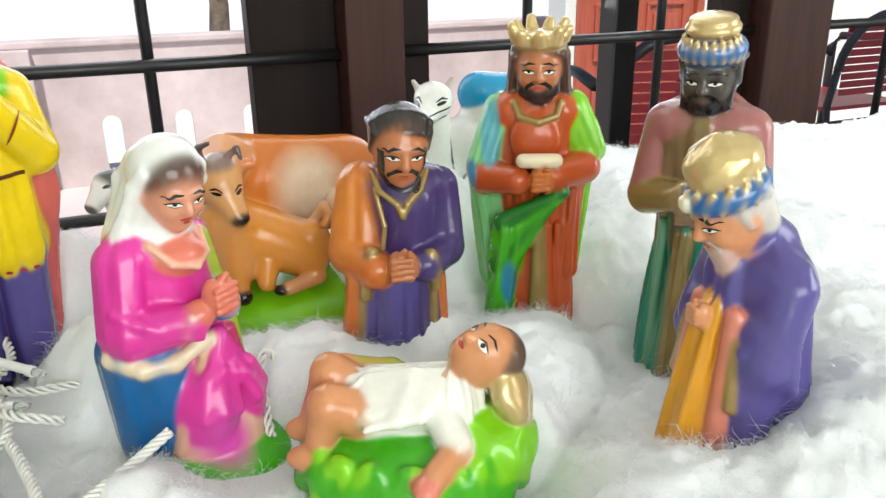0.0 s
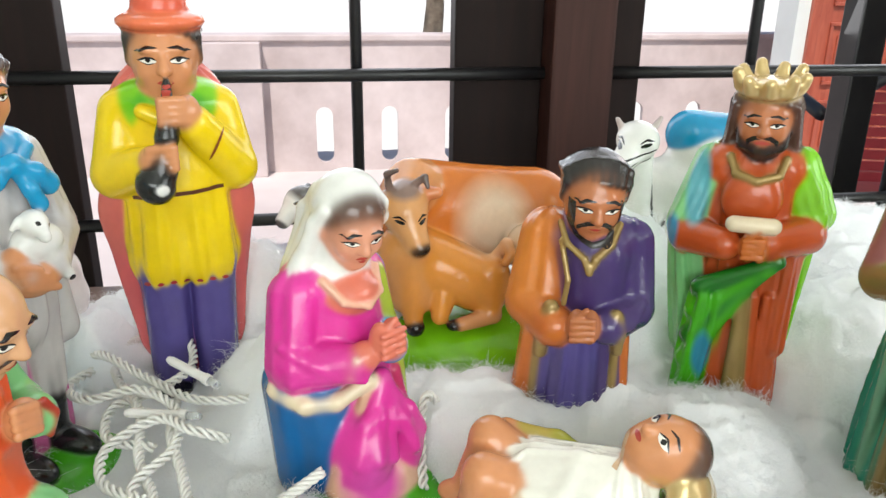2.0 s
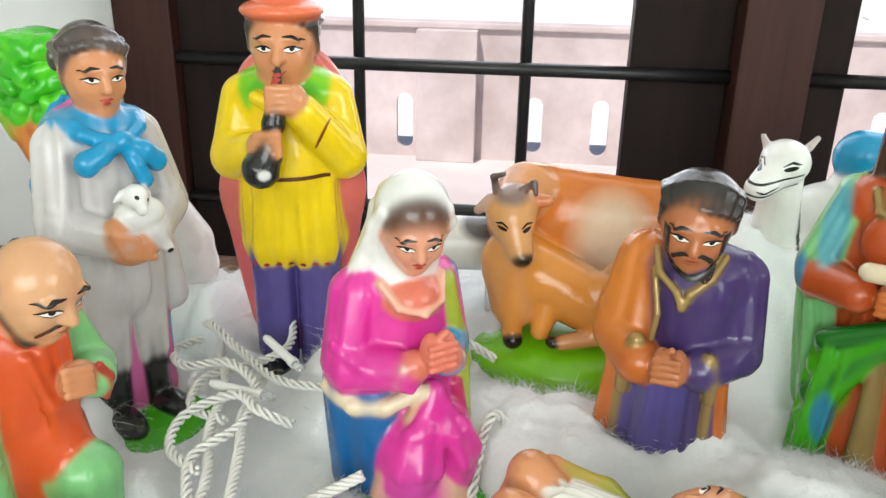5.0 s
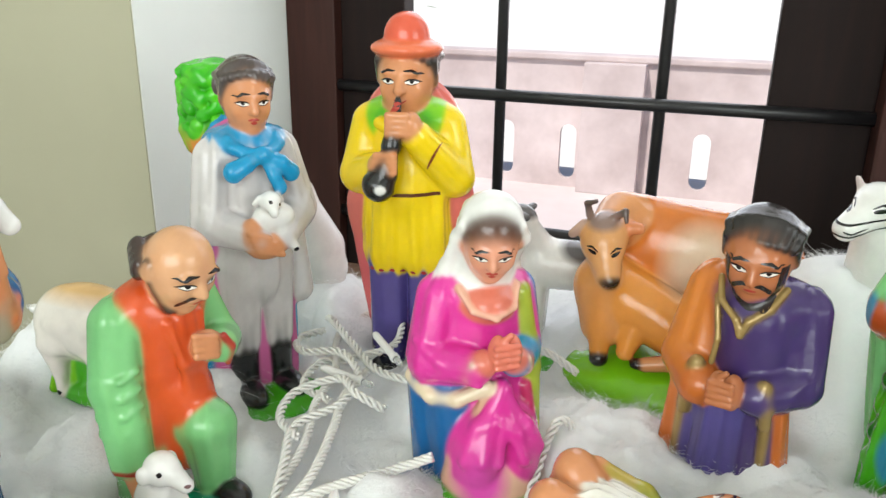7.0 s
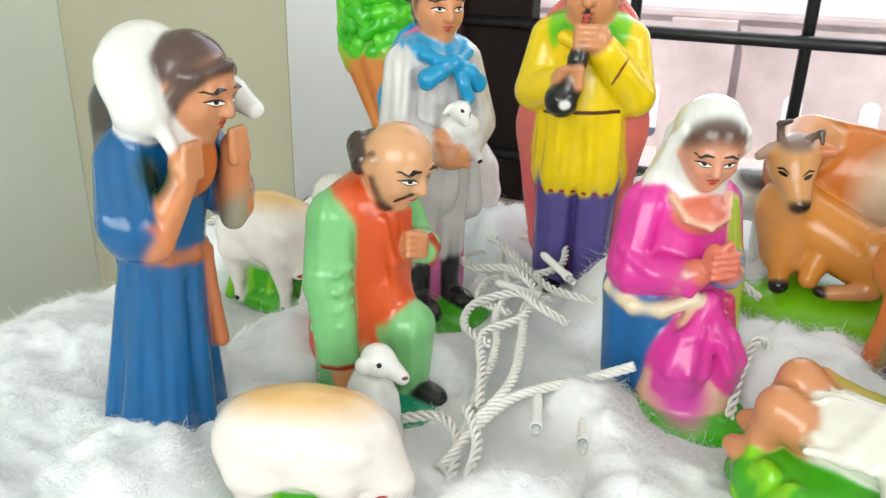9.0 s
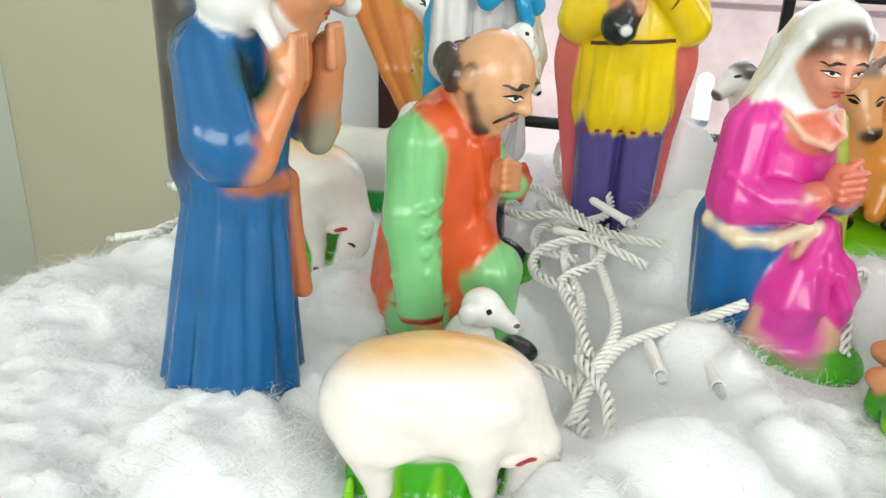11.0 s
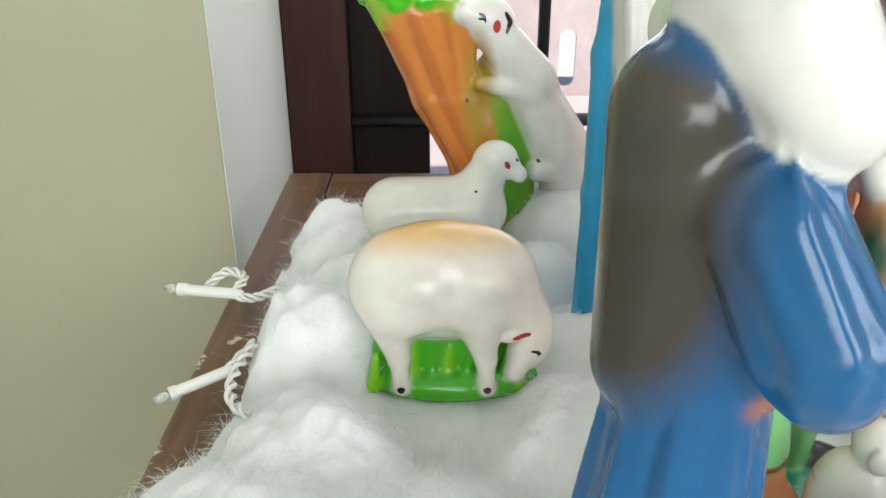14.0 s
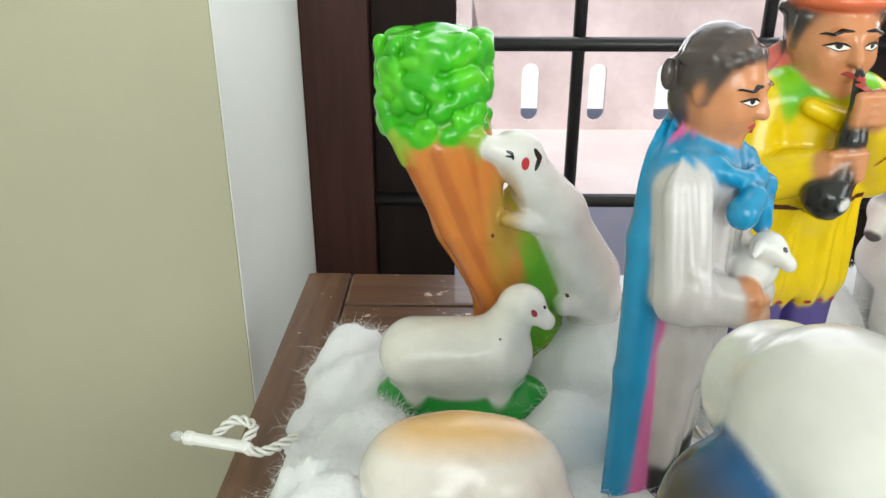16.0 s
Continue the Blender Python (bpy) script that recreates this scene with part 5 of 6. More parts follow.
def christ_child():
    s = Cast(0.14)
    s.ell((0, -0.2, 0.8), (7.8, 5.3, 2.9), GREEN, 0.5, None, (1.3, 0.3, 0))
    s.ell((5.4, 0.4, 2.2), (3.2, 3.8, 2.6), LIME, 0.6, None, (1.6, 0.25, 1))
    for i in range(16):
        a = -2.9 + 0.37 * i
        s.cap((6.6 * math.cos(a), -4.4 * abs(math.sin(a)) - 0.2, 2.6), (7.4 * math.cos(a + 0.12), -5.0 * abs(math.sin(a + 0.12)), 0.2), 0.42, 0.5, LIME if i % 3 else GREEN, 0.7)
    s.ell((6.6, 1.0, 5.4), (1.4, 2.8, 2.7), GOLD, 0.2, frame_of(0, 0, -20), (1.8, 0.15, 0))
    c = (5.0, 0.6, 7.9)
    up, back = np.array((0.86, 0.2, 0.46)), np.array((0.38, 0.42, -0.82))
    up /= np.linalg.norm(up)
    back -= up * (back @ up)
    back /= np.linalg.norm(back)
    m = np.stack([np.cross(back, up), back, up], 1)
    baby_head(s, np.array(c), m, 1.95)
    s.cap((2.8, 0.2, 5.2), (-2.4, 0.5, 4.2), 2.1, 2.5, (0.80, 0.77, 0.70), 0.5, 1.0, (9, 0.1, 0))
    for k in range(5):
        s.path([(2.6 - 0.4 * k, -0.6 - 0.5 * k, 7.0 - 0.5 * k), (0.4 - 0.2 * k, -0.2 - 0.6 * k, 6.9 - 0.5 * k), (-2.4, 0.6 - 0.9 * k, 6.5 - 0.5 * k)], 0.2, 0.22, (0.80, 0.77, 0.70), 0.8)
    s.cap((2.4, -1.6, 4.6), (3.2, -2.8, 3.6), 1.2, 1.1, (0.80, 0.77, 0.70), 0.4)
    s.cap((3.3, -3.0, 3.4), (2.0, -4.8, 2.6), 0.95, 0.8, SKIN, 0.25)
    s.ell((1.6, -5.4, 2.3), (0.9, 1.1, 0.7), (0.68, 0.2, 0.14), 0.25)
    s.cap((1.2, 2.0, 4.4), (-1.6, 3.0, 5.2), 1.1, 1.05, (0.34, 0.36, 0.03), 0.35)
    s.cap((-1.6, 3.0, 5.2), (-4.0, 2.6, 5.8), 1.0, 0.8, (0.45, 0.34, 0.06), 0.3)
    s.ell((-4.7, 2.5, 5.9), (1.0, 0.8, 0.9), SKIN, 0.25)
    s.cap((-2.8, -0.6, 4.2), (-5.0, -1.6, 5.3), 1.6, 1.4, SKIN, 0.35)
    s.cap((-5.0, -1.6, 5.2), (-5.8, -1.8, 2.6), 1.35, 0.95, SKIN, 0.3)
    s.ell((-6.4, -2.2, 2.0), (1.5, 0.9, 0.8), SKIN, 0.25)
    s.cap((-2.8, 1.4, 4.2), (-5.4, 1.2, 6.0), 1.6, 1.4, SKIN, 0.35)
    s.cap((-5.4, 1.2, 6.0), (-6.6, 0.4, 3.2), 1.3, 0.95, SKIN, 0.3)
    s.ell((-7.1, 0.1, 2.6), (1.4, 0.85, 0.8), SKIN, 0.25)
    s.line((2.2, 0, 5.0), np.stack([(1, 0, 0), (0, 0, -1), (0, 1, 0)], 1), [(0.2, 1.6), (0.6, 0.8), (0.6, -0.2), (0.2, -1.0)], 0.35, (0.6, 0.4, 0.25), False)
    s.cap((-2.7, -2.0, 4.6), (-2.7, 2.3, 5.2), 0.55, 0.55, (0.62, 0.42, 0.27), 0.3)
    return s


def baby_head(s, c, m, r):
    def at(x, y, z):
        return c + m @ (np.array((x, y, z)) * r)

    s.ell(c, (0.95 * r, r, 1.1 * r), SKIN, 0.3, m)
    s.ell(at(0, -0.3, -0.55), (0.7 * r, 0.65 * r, 0.6 * r), SKIN, 0.5, m)
    s.cap(at(0, -0.98, 0.0), at(0, -1.1, -0.2), 0.13 * r, 0.16 * r, SKIN, 0.3)
    s.ell(at(0, 0.35, 0.35), (1.0 * r, 0.86 * r, 0.95 * r), (0.10, 0.06, 0.045), 0.2, m)
    for e in (-1, 1):
        s.line(c, m, [(e * 0.2 * r, 0.1 * r), (e * 0.66 * r, 0.12 * r)], 0.24 * r, EYEWHITE)
        s.line(c, m, [(e * 0.36 * r, 0.11 * r), (e * 0.52 * r, 0.11 * r)], 0.19 * r, INK)
        s.line(c, m, [(e * 0.18 * r, 0.1 * r), (e * 0.42 * r, 0.25 * r), (e * 0.7 * r, 0.12 * r)], 0.06 * r, INK)
        s.line(c, m, [(e * 0.18 * r, 0.42 * r), (e * 0.42 * r, 0.52 * r), (e * 0.7 * r, 0.42 * r)], 0.07 * r, INK)
    s.line(c, m, [(-0.22 * r, -0.5 * r), (0.22 * r, -0.5 * r)], 0.16 * r, LIP)


def cow_and_calf():
    s = Cast()
    BODY, PALE = (0.56, 0.16, 0.026), (0.66, 0.32, 0.12)
    s.ell((1.0, -0.4, 1.6), (9.6, 6.2, 3.4), LIME, 0.3)
    s.cap((-3.6, 2.0, 13.8), (7.0, 2.6, 13.2), 4.3, 4.2, BODY, 1.0, 0.75)
    s.cap((-3.0, 2.2, 15.8), (3.0, 2.4, 15.2), 2.6, 1.9, BODY, 1.0)
    s.cap((4.0, 2.2, 11.5), (9.0, 2.4, 10.5), 3.2, 3.0, BODY, 0.8)
    for x in (-3.2, 7.8):
        for y in (0.6, 3.8):
            s.cap((x, y, 10), (x + 0.3, y, 1.2), 1.5, 1.0, BODY, 0.6)
    # pale, soft-edged sheen on the flank, painted into its colour
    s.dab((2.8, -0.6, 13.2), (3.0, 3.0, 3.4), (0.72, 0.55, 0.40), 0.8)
    s.cap((-4.4, 0.6, 16.4), (-5.2, -1.8, 16.1), 2.6, 1.8, (0.60, 0.25, 0.09), 0.8)
    s.ell((-5.5, -2.6, 15.4), (2.05, 2.0, 2.2), PALE, 0.5)
    s.cap((-5.3, -3.2, 14.8), (-4.6, -4.5, 12.9), 1.6, 1.05, PALE, 0.6)
    s.ell((-4.4, -5.0, 12.6), (0.85, 0.7, 0.65), INK, 0.15)
    s.cap((-4.0, -2.0, 16.5), (-2.6, -2.4, 16.7), 0.75, 0.5, (0.62, 0.22, 0.09), 0.3)
    s.cap((-7.2, -2.6, 16.5), (-8.2, -2.8, 15.7), 0.6, 0.4, (0.50, 0.32, 0.25), 0.3)
    s.path([(-6.8, -2.8, 17.5), (-7.0, -3.4, 18.7), (-6.2, -3.8, 19.1)], 0.36, 0.2, (0.10, 0.065, 0.055), 0.2)
    s.path([(-4.6, -2.9, 17.7), (-3.8, -3.2, 18.3), (-3.6, -3.6, 17.5)], 0.36, 0.2, (0.10, 0.065, 0.055), 0.2)
    s.dab((-5.6, -3.4, 17.5), (1.6, 1.6, 1.0), (0.26, 0.17, 0.14), 0.6)
    m = frame_of(10, 20)
    for e in (-1, 1):
        s.line((-5.4, -3, 15.1), m, [(e * 0.6, 0.3), (e * 1.35, 0.35)], 0.3, INK)
        s.line((-5.4, -3, 15.1), m, [(e * 0.5, 0.45), (e * 1.0, 0.75), (e * 1.5, 0.5)], 0.16, INK)
    s.cap((-4.8, -1.6, 10.8), (1.6, -2.4, 8.0), 2.9, 2.7, (0.66, 0.25, 0.04), 0.8)
    s.cap((-5.2, -2.2, 11.2), (-4.8, -2.6, 7.7), 2.6, 2.2, (0.64, 0.27, 0.08), 0.8)
    s.cap((-5.2, -3.4, 10.6), (-4.9, -4.2, 5.6), 1.35, 0.85, (0.66, 0.25, 0.04), 0.4)
    s.ell((-4.8, -4.6, 5.1), (0.85, 0.85, 0.8), INK, 0.15)
    s.cap((-2.2, -3.6, 7.6), (-2.6, -4.4, 6.0), 1.3, 0.8, (0.66, 0.25, 0.04), 0.4)
    s.cap((2.2, -3.2, 9.4), (2.0, -4.2, 6.2), 1.6, 0.9, (0.66, 0.25, 0.04), 0.4)
    s.cap((2.2, -4.4, 5.8), (-0.8, -4.9, 5.3), 0.8, 0.65, (0.60, 0.26, 0.10), 0.3)
    s.ell((-1.4, -5.0, 5.3), (0.7, 0.6, 0.5), INK, 0.12)
    s.path([(2.6, -2.8, 10.6), (3.4, -3.6, 12.2), (3.7, -4.2, 11.4), (3.1, -4.5, 10.8)], 0.6, 0.4, (0.62, 0.24, 0.06), 0.25)
    s.ell((5.6, -2.2, 11.6), (1.8, 2.0, 1.8), (0.68, 0.42, 0.24), 0.4)
    s.line((5.6, -2.2, 11.6), frame_of(-20, 0), [(-0.6, 0.4), (-0.1, 0.7), (0.3, 0.2)], 0.25, INK)
    return s


def camel():
    s = Cast()
    s.cap((-1.5, 1.0, 13.5), (6.0, 1.6, 13.5), 4.3, 4.2, WHITE, 0.9, 0.85)
    s.ell((2.0, 1.2, 17.8), (3.6, 2.8, 3.2), WHITE, 0.9)
    s.cap((0.4, 1.2, 20.0), (4.6, 1.4, 19.6), 2.3, 2.2, SKY, 0.2, 0.95)
    s.path([(-3.2, 0, 12.5), (-6.0, -2.6, 10.8), (-7.4, -4.4, 13.5), (-7.4, -4.8, 19.2)], 2.4, 1.5, WHITE, 0.7)
    s.ell((-7.6, -5.2, 20.9), (1.8, 2.2, 1.7), WHITE, 0.5)
    s.cap((-8.2, -6.0, 20.5), (-9.8, -7.2, 19.3), 1.35, 1.0, WHITE, 0.5)
    for e in (-1, 1):
        s.cap((-7.4 + 1.5 * e, -4.6, 21.9), (-7.2 + 2.0 * e, -4.2, 22.6), 0.34, 0.22, (0.5, 0.42, 0.4), 0.25)
    m = frame_of(-38, 10)
    for e in (-1, 1):
        s.line((-7.7, -5.6, 20.7), m, [(e * 0.7, 0.4), (e * 1.5, 0.5)], 0.34, INK)
        s.line((-7.7, -5.6, 20.7), m, [(e * 0.6, 0.6), (e * 1.1, 0.9), (e * 1.6, 0.65)], 0.16, INK)
    s.line((-7.7, -5.6, 20.7), m, [(-1.7, -0.2), (0, -0.35), (1.7, -0.2)], 0.16, INK, False)
    s.line((-7.7, -5.6, 20.7), m, [(-1.2, -1.1), (0, -1.3), (1.2, -1.1)], 0.16, INK, False)
    s.line((-8.6, -7, 19.5), m, [(-0.5, 0.1), (0, -0.15), (0.5, 0.1)], 0.14, INK)
    s.path([(-6.2, -4.9, 20.0), (-5.4, -4.6, 14.5), (-4.6, -3.6, 11.6), (-2.4, -2.9, 13.2)], 0.14, 0.14, INK, 0.05)
    for x in (-2.6, 7.0):
        for y in (-0.8, 3.4):
            s.cap((x, y, 10.5), (x, y, 0.6), 1.6, 0.9, WHITE, 0.6)
    s.ell((2.2, 1.2, 0.2), (7.4, 4.6, 1.0), GREEN, 0.3)
    return s


def spotted_goat():
    s = Cast()
    G = (0.11, 0.10, 0.10)
    s.cap((-2.4, 0, 10.2), (3.2, 0.6, 10.0), 2.5, 2.5, WHITE, 0.7)
    s.cap((-2.8, -0.2, 11.6), (-4.0, -1.0, 14.0), 1.8, 1.4, WHITE, 0.6)
    s.ell((-4.4, -1.4, 14.9), (1.6, 1.4, 1.5), WHITE, 0.4)
    s.cap((-5.2, -2.0, 14.6), (-6.2, -2.9, 13.7), 1.0, 0.7, WHITE, 0.4)
    for e in (-1, 1):
        s.cap((-4.2, -1.2 + e * 1.2, 15.4), (-3.6, -1.0 + e * 2.1, 15.6), 0.5, 0.35, G, 0.2)
    for x in (-2.6, 3.0):
        for y in (-1.2, 1.4):
            s.cap((x, y, 9), (x, y, 0.8), 1.15, 0.7, WHITE, 0.5)
    s.ell((0.2, 0, 0.2), (5.4, 4.0, 1.1), GREEN, 0.3, None, (2.2, 0.2, 0))
    s.dab((-4.0, -1.0, 16.0), (1.6, 2.2, 1.1), G, 0.4)
    s.dab((1.6, -0.4, 12.2), (2.0, 2.4, 1.4), G, 0.5)
    s.dab((-6.6, -3.2, 13.4), (0.7, 0.7, 0.6), G, 0.3)
    s.line((-4.6, -1.6, 14.9), frame_of(-40, 0), [(0.3, 0.3), (0.9, 0.4)], 0.3, INK)
    return s


def tree_with_goat():
    s = Cast(0.16)
    T, T2 = (0.62, 0.20, 0.035), (0.50, 0.14, 0.028)
    s.cap((1.2, 0, 0.5), (0.9, 0, 7.8), 3.3, 2.8, T, 0.8)
    s.cap((0.9, 0, 7.8), (-2.3, 0, 14.0), 2.8, 3.1, T, 0.8)
    s.cap((-2.4, 0, 14.0), (-4.5, 0, 20.6), 2.9, 3.9, T, 0.8, 0.85)
    for a, b in (((-0.8, -2.0, 1.6), (-6.4, -2.8, 0.8)), ((1.4, -2.2, 1.0), (2.2, -4.0, 0.6)), ((-1.2, 0, 2.5), (-5.6, 1.0, 0.6)), ((-0.2, -2.4, 1.4), (-3.0, -4.4, 0.6))):
        s.cap(a, b, 1.7, 0.9, T, 0.7)
    for i in range(9):
        x = -2.0 + 0.56 * i
        s.path([(1.0 + 1.4 * x, -2.7, 1.2), (0.9 + 0.85 * x, -2.3 - 0.35 * (i % 2), 7.6), (-2.2 + 0.9 * x, -2.3 - 0.35 * (i % 2), 13.6), (-4.6 + 1.45 * x, -2.9 + 0.3 * abs(x), 20.6)], 0.45, 0.75, T if i % 3 else T2, 0.35)
    s.path([(3.6, -0.4, 1.0), (3.4, -0.5, 8.5), (1.6, -0.6, 14.5)], 2.6, 1.8, (0.22, 0.40, 0.03), 0.8)
    s.cap((4.6, 0.2, 10.0), (2.2, 0.2, 16.0), 2.0, 1.6, (0.30, 0.36, 0.05), 0.8)
    s.dab((0.4, -2.6, 14.0), (1.3, 2.0, 4.5), (0.45, 0.27, 0.04), 0.9)
    s.dab((3.4, -2.6, 7.0), (1.7, 2.4, 5.0), (0.10, 0.36, 0.012), 0.7)
    rng = random.Random(5)
    s.cap((-5.5, 0, 22.6), (-5.2, 0, 25.4), 4.0, 4.1, (0.03, 0.36, 0.008), 0.5, 0.8)
    for i in range(190):
        a, z = rng.uniform(0, 2 * math.pi), rng.uniform(21.2, 28.2)
        q = 4.2 - max(0, 22.2 - z) * 0.4
        col = (0.035, 0.42, 0.008) if rng.random() < 0.6 else (0.09, 0.56, 0.015)
        out = math.degrees(a)
        s.ell((-5.35 + q * math.cos(a), 0.82 * q * math.sin(a), z), (0.5, rng.uniform(0.6, 1.1), rng.uniform(0.45, 0.8)), col, 0.25, frame_of(out, rng.uniform(-50, 50)))
    for i in range(50):
        a, q = rng.uniform(0, 2 * math.pi), 3.7 * math.sqrt(rng.random())
        s.ell((-5.2 + q * math.cos(a), 0.8 * q * math.sin(a), 28.6 - 0.02 * q * q + rng.uniform(-0.2, 0.2)), (0.9, 0.8, 0.5), (0.06, 0.50, 0.012), 0.3)
    s.ell((-5.2, 0, 27.0), (3.9, 3.2, 1.8), (0.05, 0.46, 0.01), 0.5)
    for i in range(9):
        s.cap((-8.2 + 0.8 * i, -2.7, 21.6), (-7.6 + 0.72 * i, -2.7, 19.6), 0.6, 0.3, (0.25, 0.42, 0.03), 0.5)
    W = (0.78, 0.75, 0.71)
    s.cap((4.6, -0.8, 14.8), (7.7, -0.4, 9.2), 2.3, 2.9, W, 0.9)
    s.cap((2.2, -1.8, 18.6), (4.8, -1.0, 15.0), 1.8, 2.4, W, 0.9)
    s.ell((1.3, -2.0, 20.0), (2.2, 1.7, 1.9), W, 0.5, frame_of(0, 0, 25))
    s.cap((0.4, -2.5, 20.4), (-0.8, -2.9, 20.8), 1.2, 0.9, W, 0.4)
    s.cap((4.6, -2.4, 14.4), (0.6, -3.1, 15.2), 0.95, 0.65, W, 0.4)
    s.cap((8.6, -1.4, 7.6), (5.6, -2.6, 7.4), 1.8, 0.8, W, 0.5)
    s.cap((8.6, -0.4, 7.0), (8.2, -1.0, 1.0), 2.4, 1.5, W, 0.6)
    s.ell((4.6, 0.2, 0.6), (5.0, 3.2, 1.6), (0.22, 0.34, 0.05), 0.6)
    m = frame_of(-5, 0)
    s.line((1.4, -2, 20.0), m, [(-1.0, 0.8), (-0.55, 0.6), (-0.4, 0.1)], 0.26, INK)
    s.line((1.4, -2, 20.0), m, [(-1.05, 0.4), (-0.45, 0.35)], 0.16, INK)
    s.line((1.4, -2, 20.0), m, [(1.15, 0.85), (1.6, 0.1), (1.3, -0.8)], 0.40, INK)
    s.line((1.4, -2, 20.0), m, [(0.55, 0.3), (0.5, -0.7)], 0.62, (0.55, 0.05, 0.05))
    s.line((1.4, -2, 13.9), m, [(-2.0, 0.0), (-1.7, 0.0)], 0.4, (0.12, 0.03, 0.01))
    s.line((5.6, -2, 8.4), m, [(0.1, 0.1), (0.5, 0.0)], 0.3, (0.1, 0.08, 0.02))
    return s


def grazing_sheep():
    s = Cast()
    W, B = (0.76, 0.70, 0.64), (0.74, 0.46, 0.20)
    s.ell((0.4, 0.0, 0.6), (5.3, 2.3, 1.3), GREEN, 0.25)
    s.ell((-0.3, 0, 7.2), (5.3, 2.9, 3.6), W, 0.8)
    s.ell((-3.0, 0, 6.7), (2.5, 2.6, 3.2), W, 0.8)
    s.ell((2.2, 0, 7.0), (2.9, 2.7, 3.1), W, 0.8)
    s.cap((3.2, -0.2, 7.0), (5.0, -0.5, 4.6), 2.2, 1.4, W, 0.7)
    s.ell((5.0, -0.9, 3.3), (1.3, 1.1, 1.7), W, 0.4, frame_of(0, 0, 20))
    s.cap((4.6, -1.2, 2.9), (4.1, -1.5, 1.7), 0.8, 0.6, W, 0.3)
    s.ell((3.9, -1.7, 4.4), (0.75, 0.35, 0.45), W, 0.15, frame_of(0, 0, -30))
    for x, y in ((-3.3, -1.5), (1.8, -1.6), (-3.2, 1.3), (2.2, 1.3)):
        s.cap((x, y, 5.4), (x + 0.5, y - 0.2, 2.9), 1.35, 0.7, W, 0.5)
        s.cap((x + 0.5, y - 0.2, 2.9), (x + 0.6, y - 0.3, 0.9), 0.6, 0.5, W, 0.3)
    s.ell((-0.3, 0.2, 2.2), (4.2, 1.3, 3.4), GREEN, 0.3)
    for i in range(9):
        s.cap((-4.4 + 1.1 * i, -1.2, 0.6), (-4.2 + 1.1 * i + 0.3 * (i % 2), -0.9, 2.6 + 0.5 * (i % 3)), 0.45, 0.2, GREEN if i % 2 else LIME, 0.3)
    for x, z in ((-1.4, 7.6), (0.8, 6.4), (-2.4, 5.8), (2.4, 8.0)):
        s.ell((x, -2.3, z), (1.3, 0.7, 0.9), W, 0.8)
    s.dab((-0.3, 0.2, 10.7), (5.4, 2.2, 1.5), B, 0.9)
    m = frame_of(0, 0)
    for x in (-2.7, 2.4):
        s.line((x, -1, 1.0), m, [(-0.25, 0.0), (0.25, 0.05)], 0.46, INK)
    s.line((4.4, -1, 4.2), m, [(-0.6, 0.1), (0.5, 0.4)], 0.36, (0.4, 0.03, 0.03))
    s.line((5.3, -1, 3.1), m, [(-0.4, 0.35), (0, 0.3), (0.25, 0.1)], 0.2, INK)
    s.line((5.3, -1, 3.1), m, [(0, 0.3), (0.1, 0.0)], 0.16, INK)
    return s


def standing_sheep():
    s = Cast()
    W = (0.77, 0.74, 0.68)
    s.cap((-4.6, 0, 0.9), (4.8, 0, 0.9), 1.9, 1.9, (0.012, 0.30, 0.03), 0.3)
    s.ell((-0.2, 0, 3.4), (4.6, 1.9, 2.6), W, 0.5)
    s.cap((-3.4, 0, 5.0), (2.6, 0, 5.0), 2.7, 2.7, W, 0.9)
    s.cap((2.6, 0, 6.0), (3.9, -0.2, 8.6), 2.0, 1.5, W, 0.8)
    s.ell((4.3, -0.4, 9.3), (1.7, 1.5, 1.5), W, 0.4)
    s.cap((5.2, -0.8, 8.9), (6.0, -1.2, 8.4), 0.85, 0.65, W, 0.4)
    for x in (-3.4, 2.8):
        for y in (-1.0, 1.0):
            s.cap((x, y, 4.0), (x, y, 1.6), 1.1, 0.8, W, 0.5)
    m = frame_of(30, 0)
    s.line((4.6, -0.6, 9.3), m, [(-0.35, 0.3), (-0.05, -0.3)], 0.4, (0.35, 0.04, 0.05))
    s.line((4.6, -0.6, 9.3), m, [(0.6, 0.3), (0.9, 0.15)], 0.24, INK)
    s.line((2.0, -0.6, 7.2), frame_of(0, 0), [(0.6, 0.1), (0.85, 0.1)], 0.2, INK)
    return s


G1 = "nativity figures on the table"
stand("king_figurine", crowned_king(), 0.325, 0.737, -27, "painted plaster crowned king figurine in red and green robes", "figurine", group=G1)
stand("king_figurine", dark_king(), 0.409, 0.625, -55, "painted plaster king figurine with blue and gold turban", "figurine", group=G1)
stand("kneeling_king_figurine", kneeling_king(), 0.348, 0.505, -96, "kneeling plaster king figurine in a violet cloak and gold turban", "figurine", group=G1)
stand("kneeling_man_figurine", joseph(), 0.203, 0.745, -15, "kneeling plaster man figurine in orange and purple robes", "figurine", group=G1)
stand("kneeling_woman_figurine", mary(), 0.018, 0.698, 37, "kneeling plaster woman figurine in pink robe and white veil", "figurine", group=G1)
stand("flute_player_figurine", flute_player(), -0.102, 0.850, 10, "plaster flute player figurine in yellow tunic and red hat", "figurine", group=G1, size=(1.06, 1.03, 1.09))
stand("shepherd_figurine", lamb_shepherd(), -0.203, 0.745, 58, "plaster shepherd figurine in grey holding a white lamb", "figurine", group=G1, size=(0.95, 0.95, 1.045))
stand("kneeling_shepherd_figurine", bald_shepherd(), -0.187, 0.602, 80, "kneeling bald plaster shepherd figurine in orange and green", "figurine", group=G1)
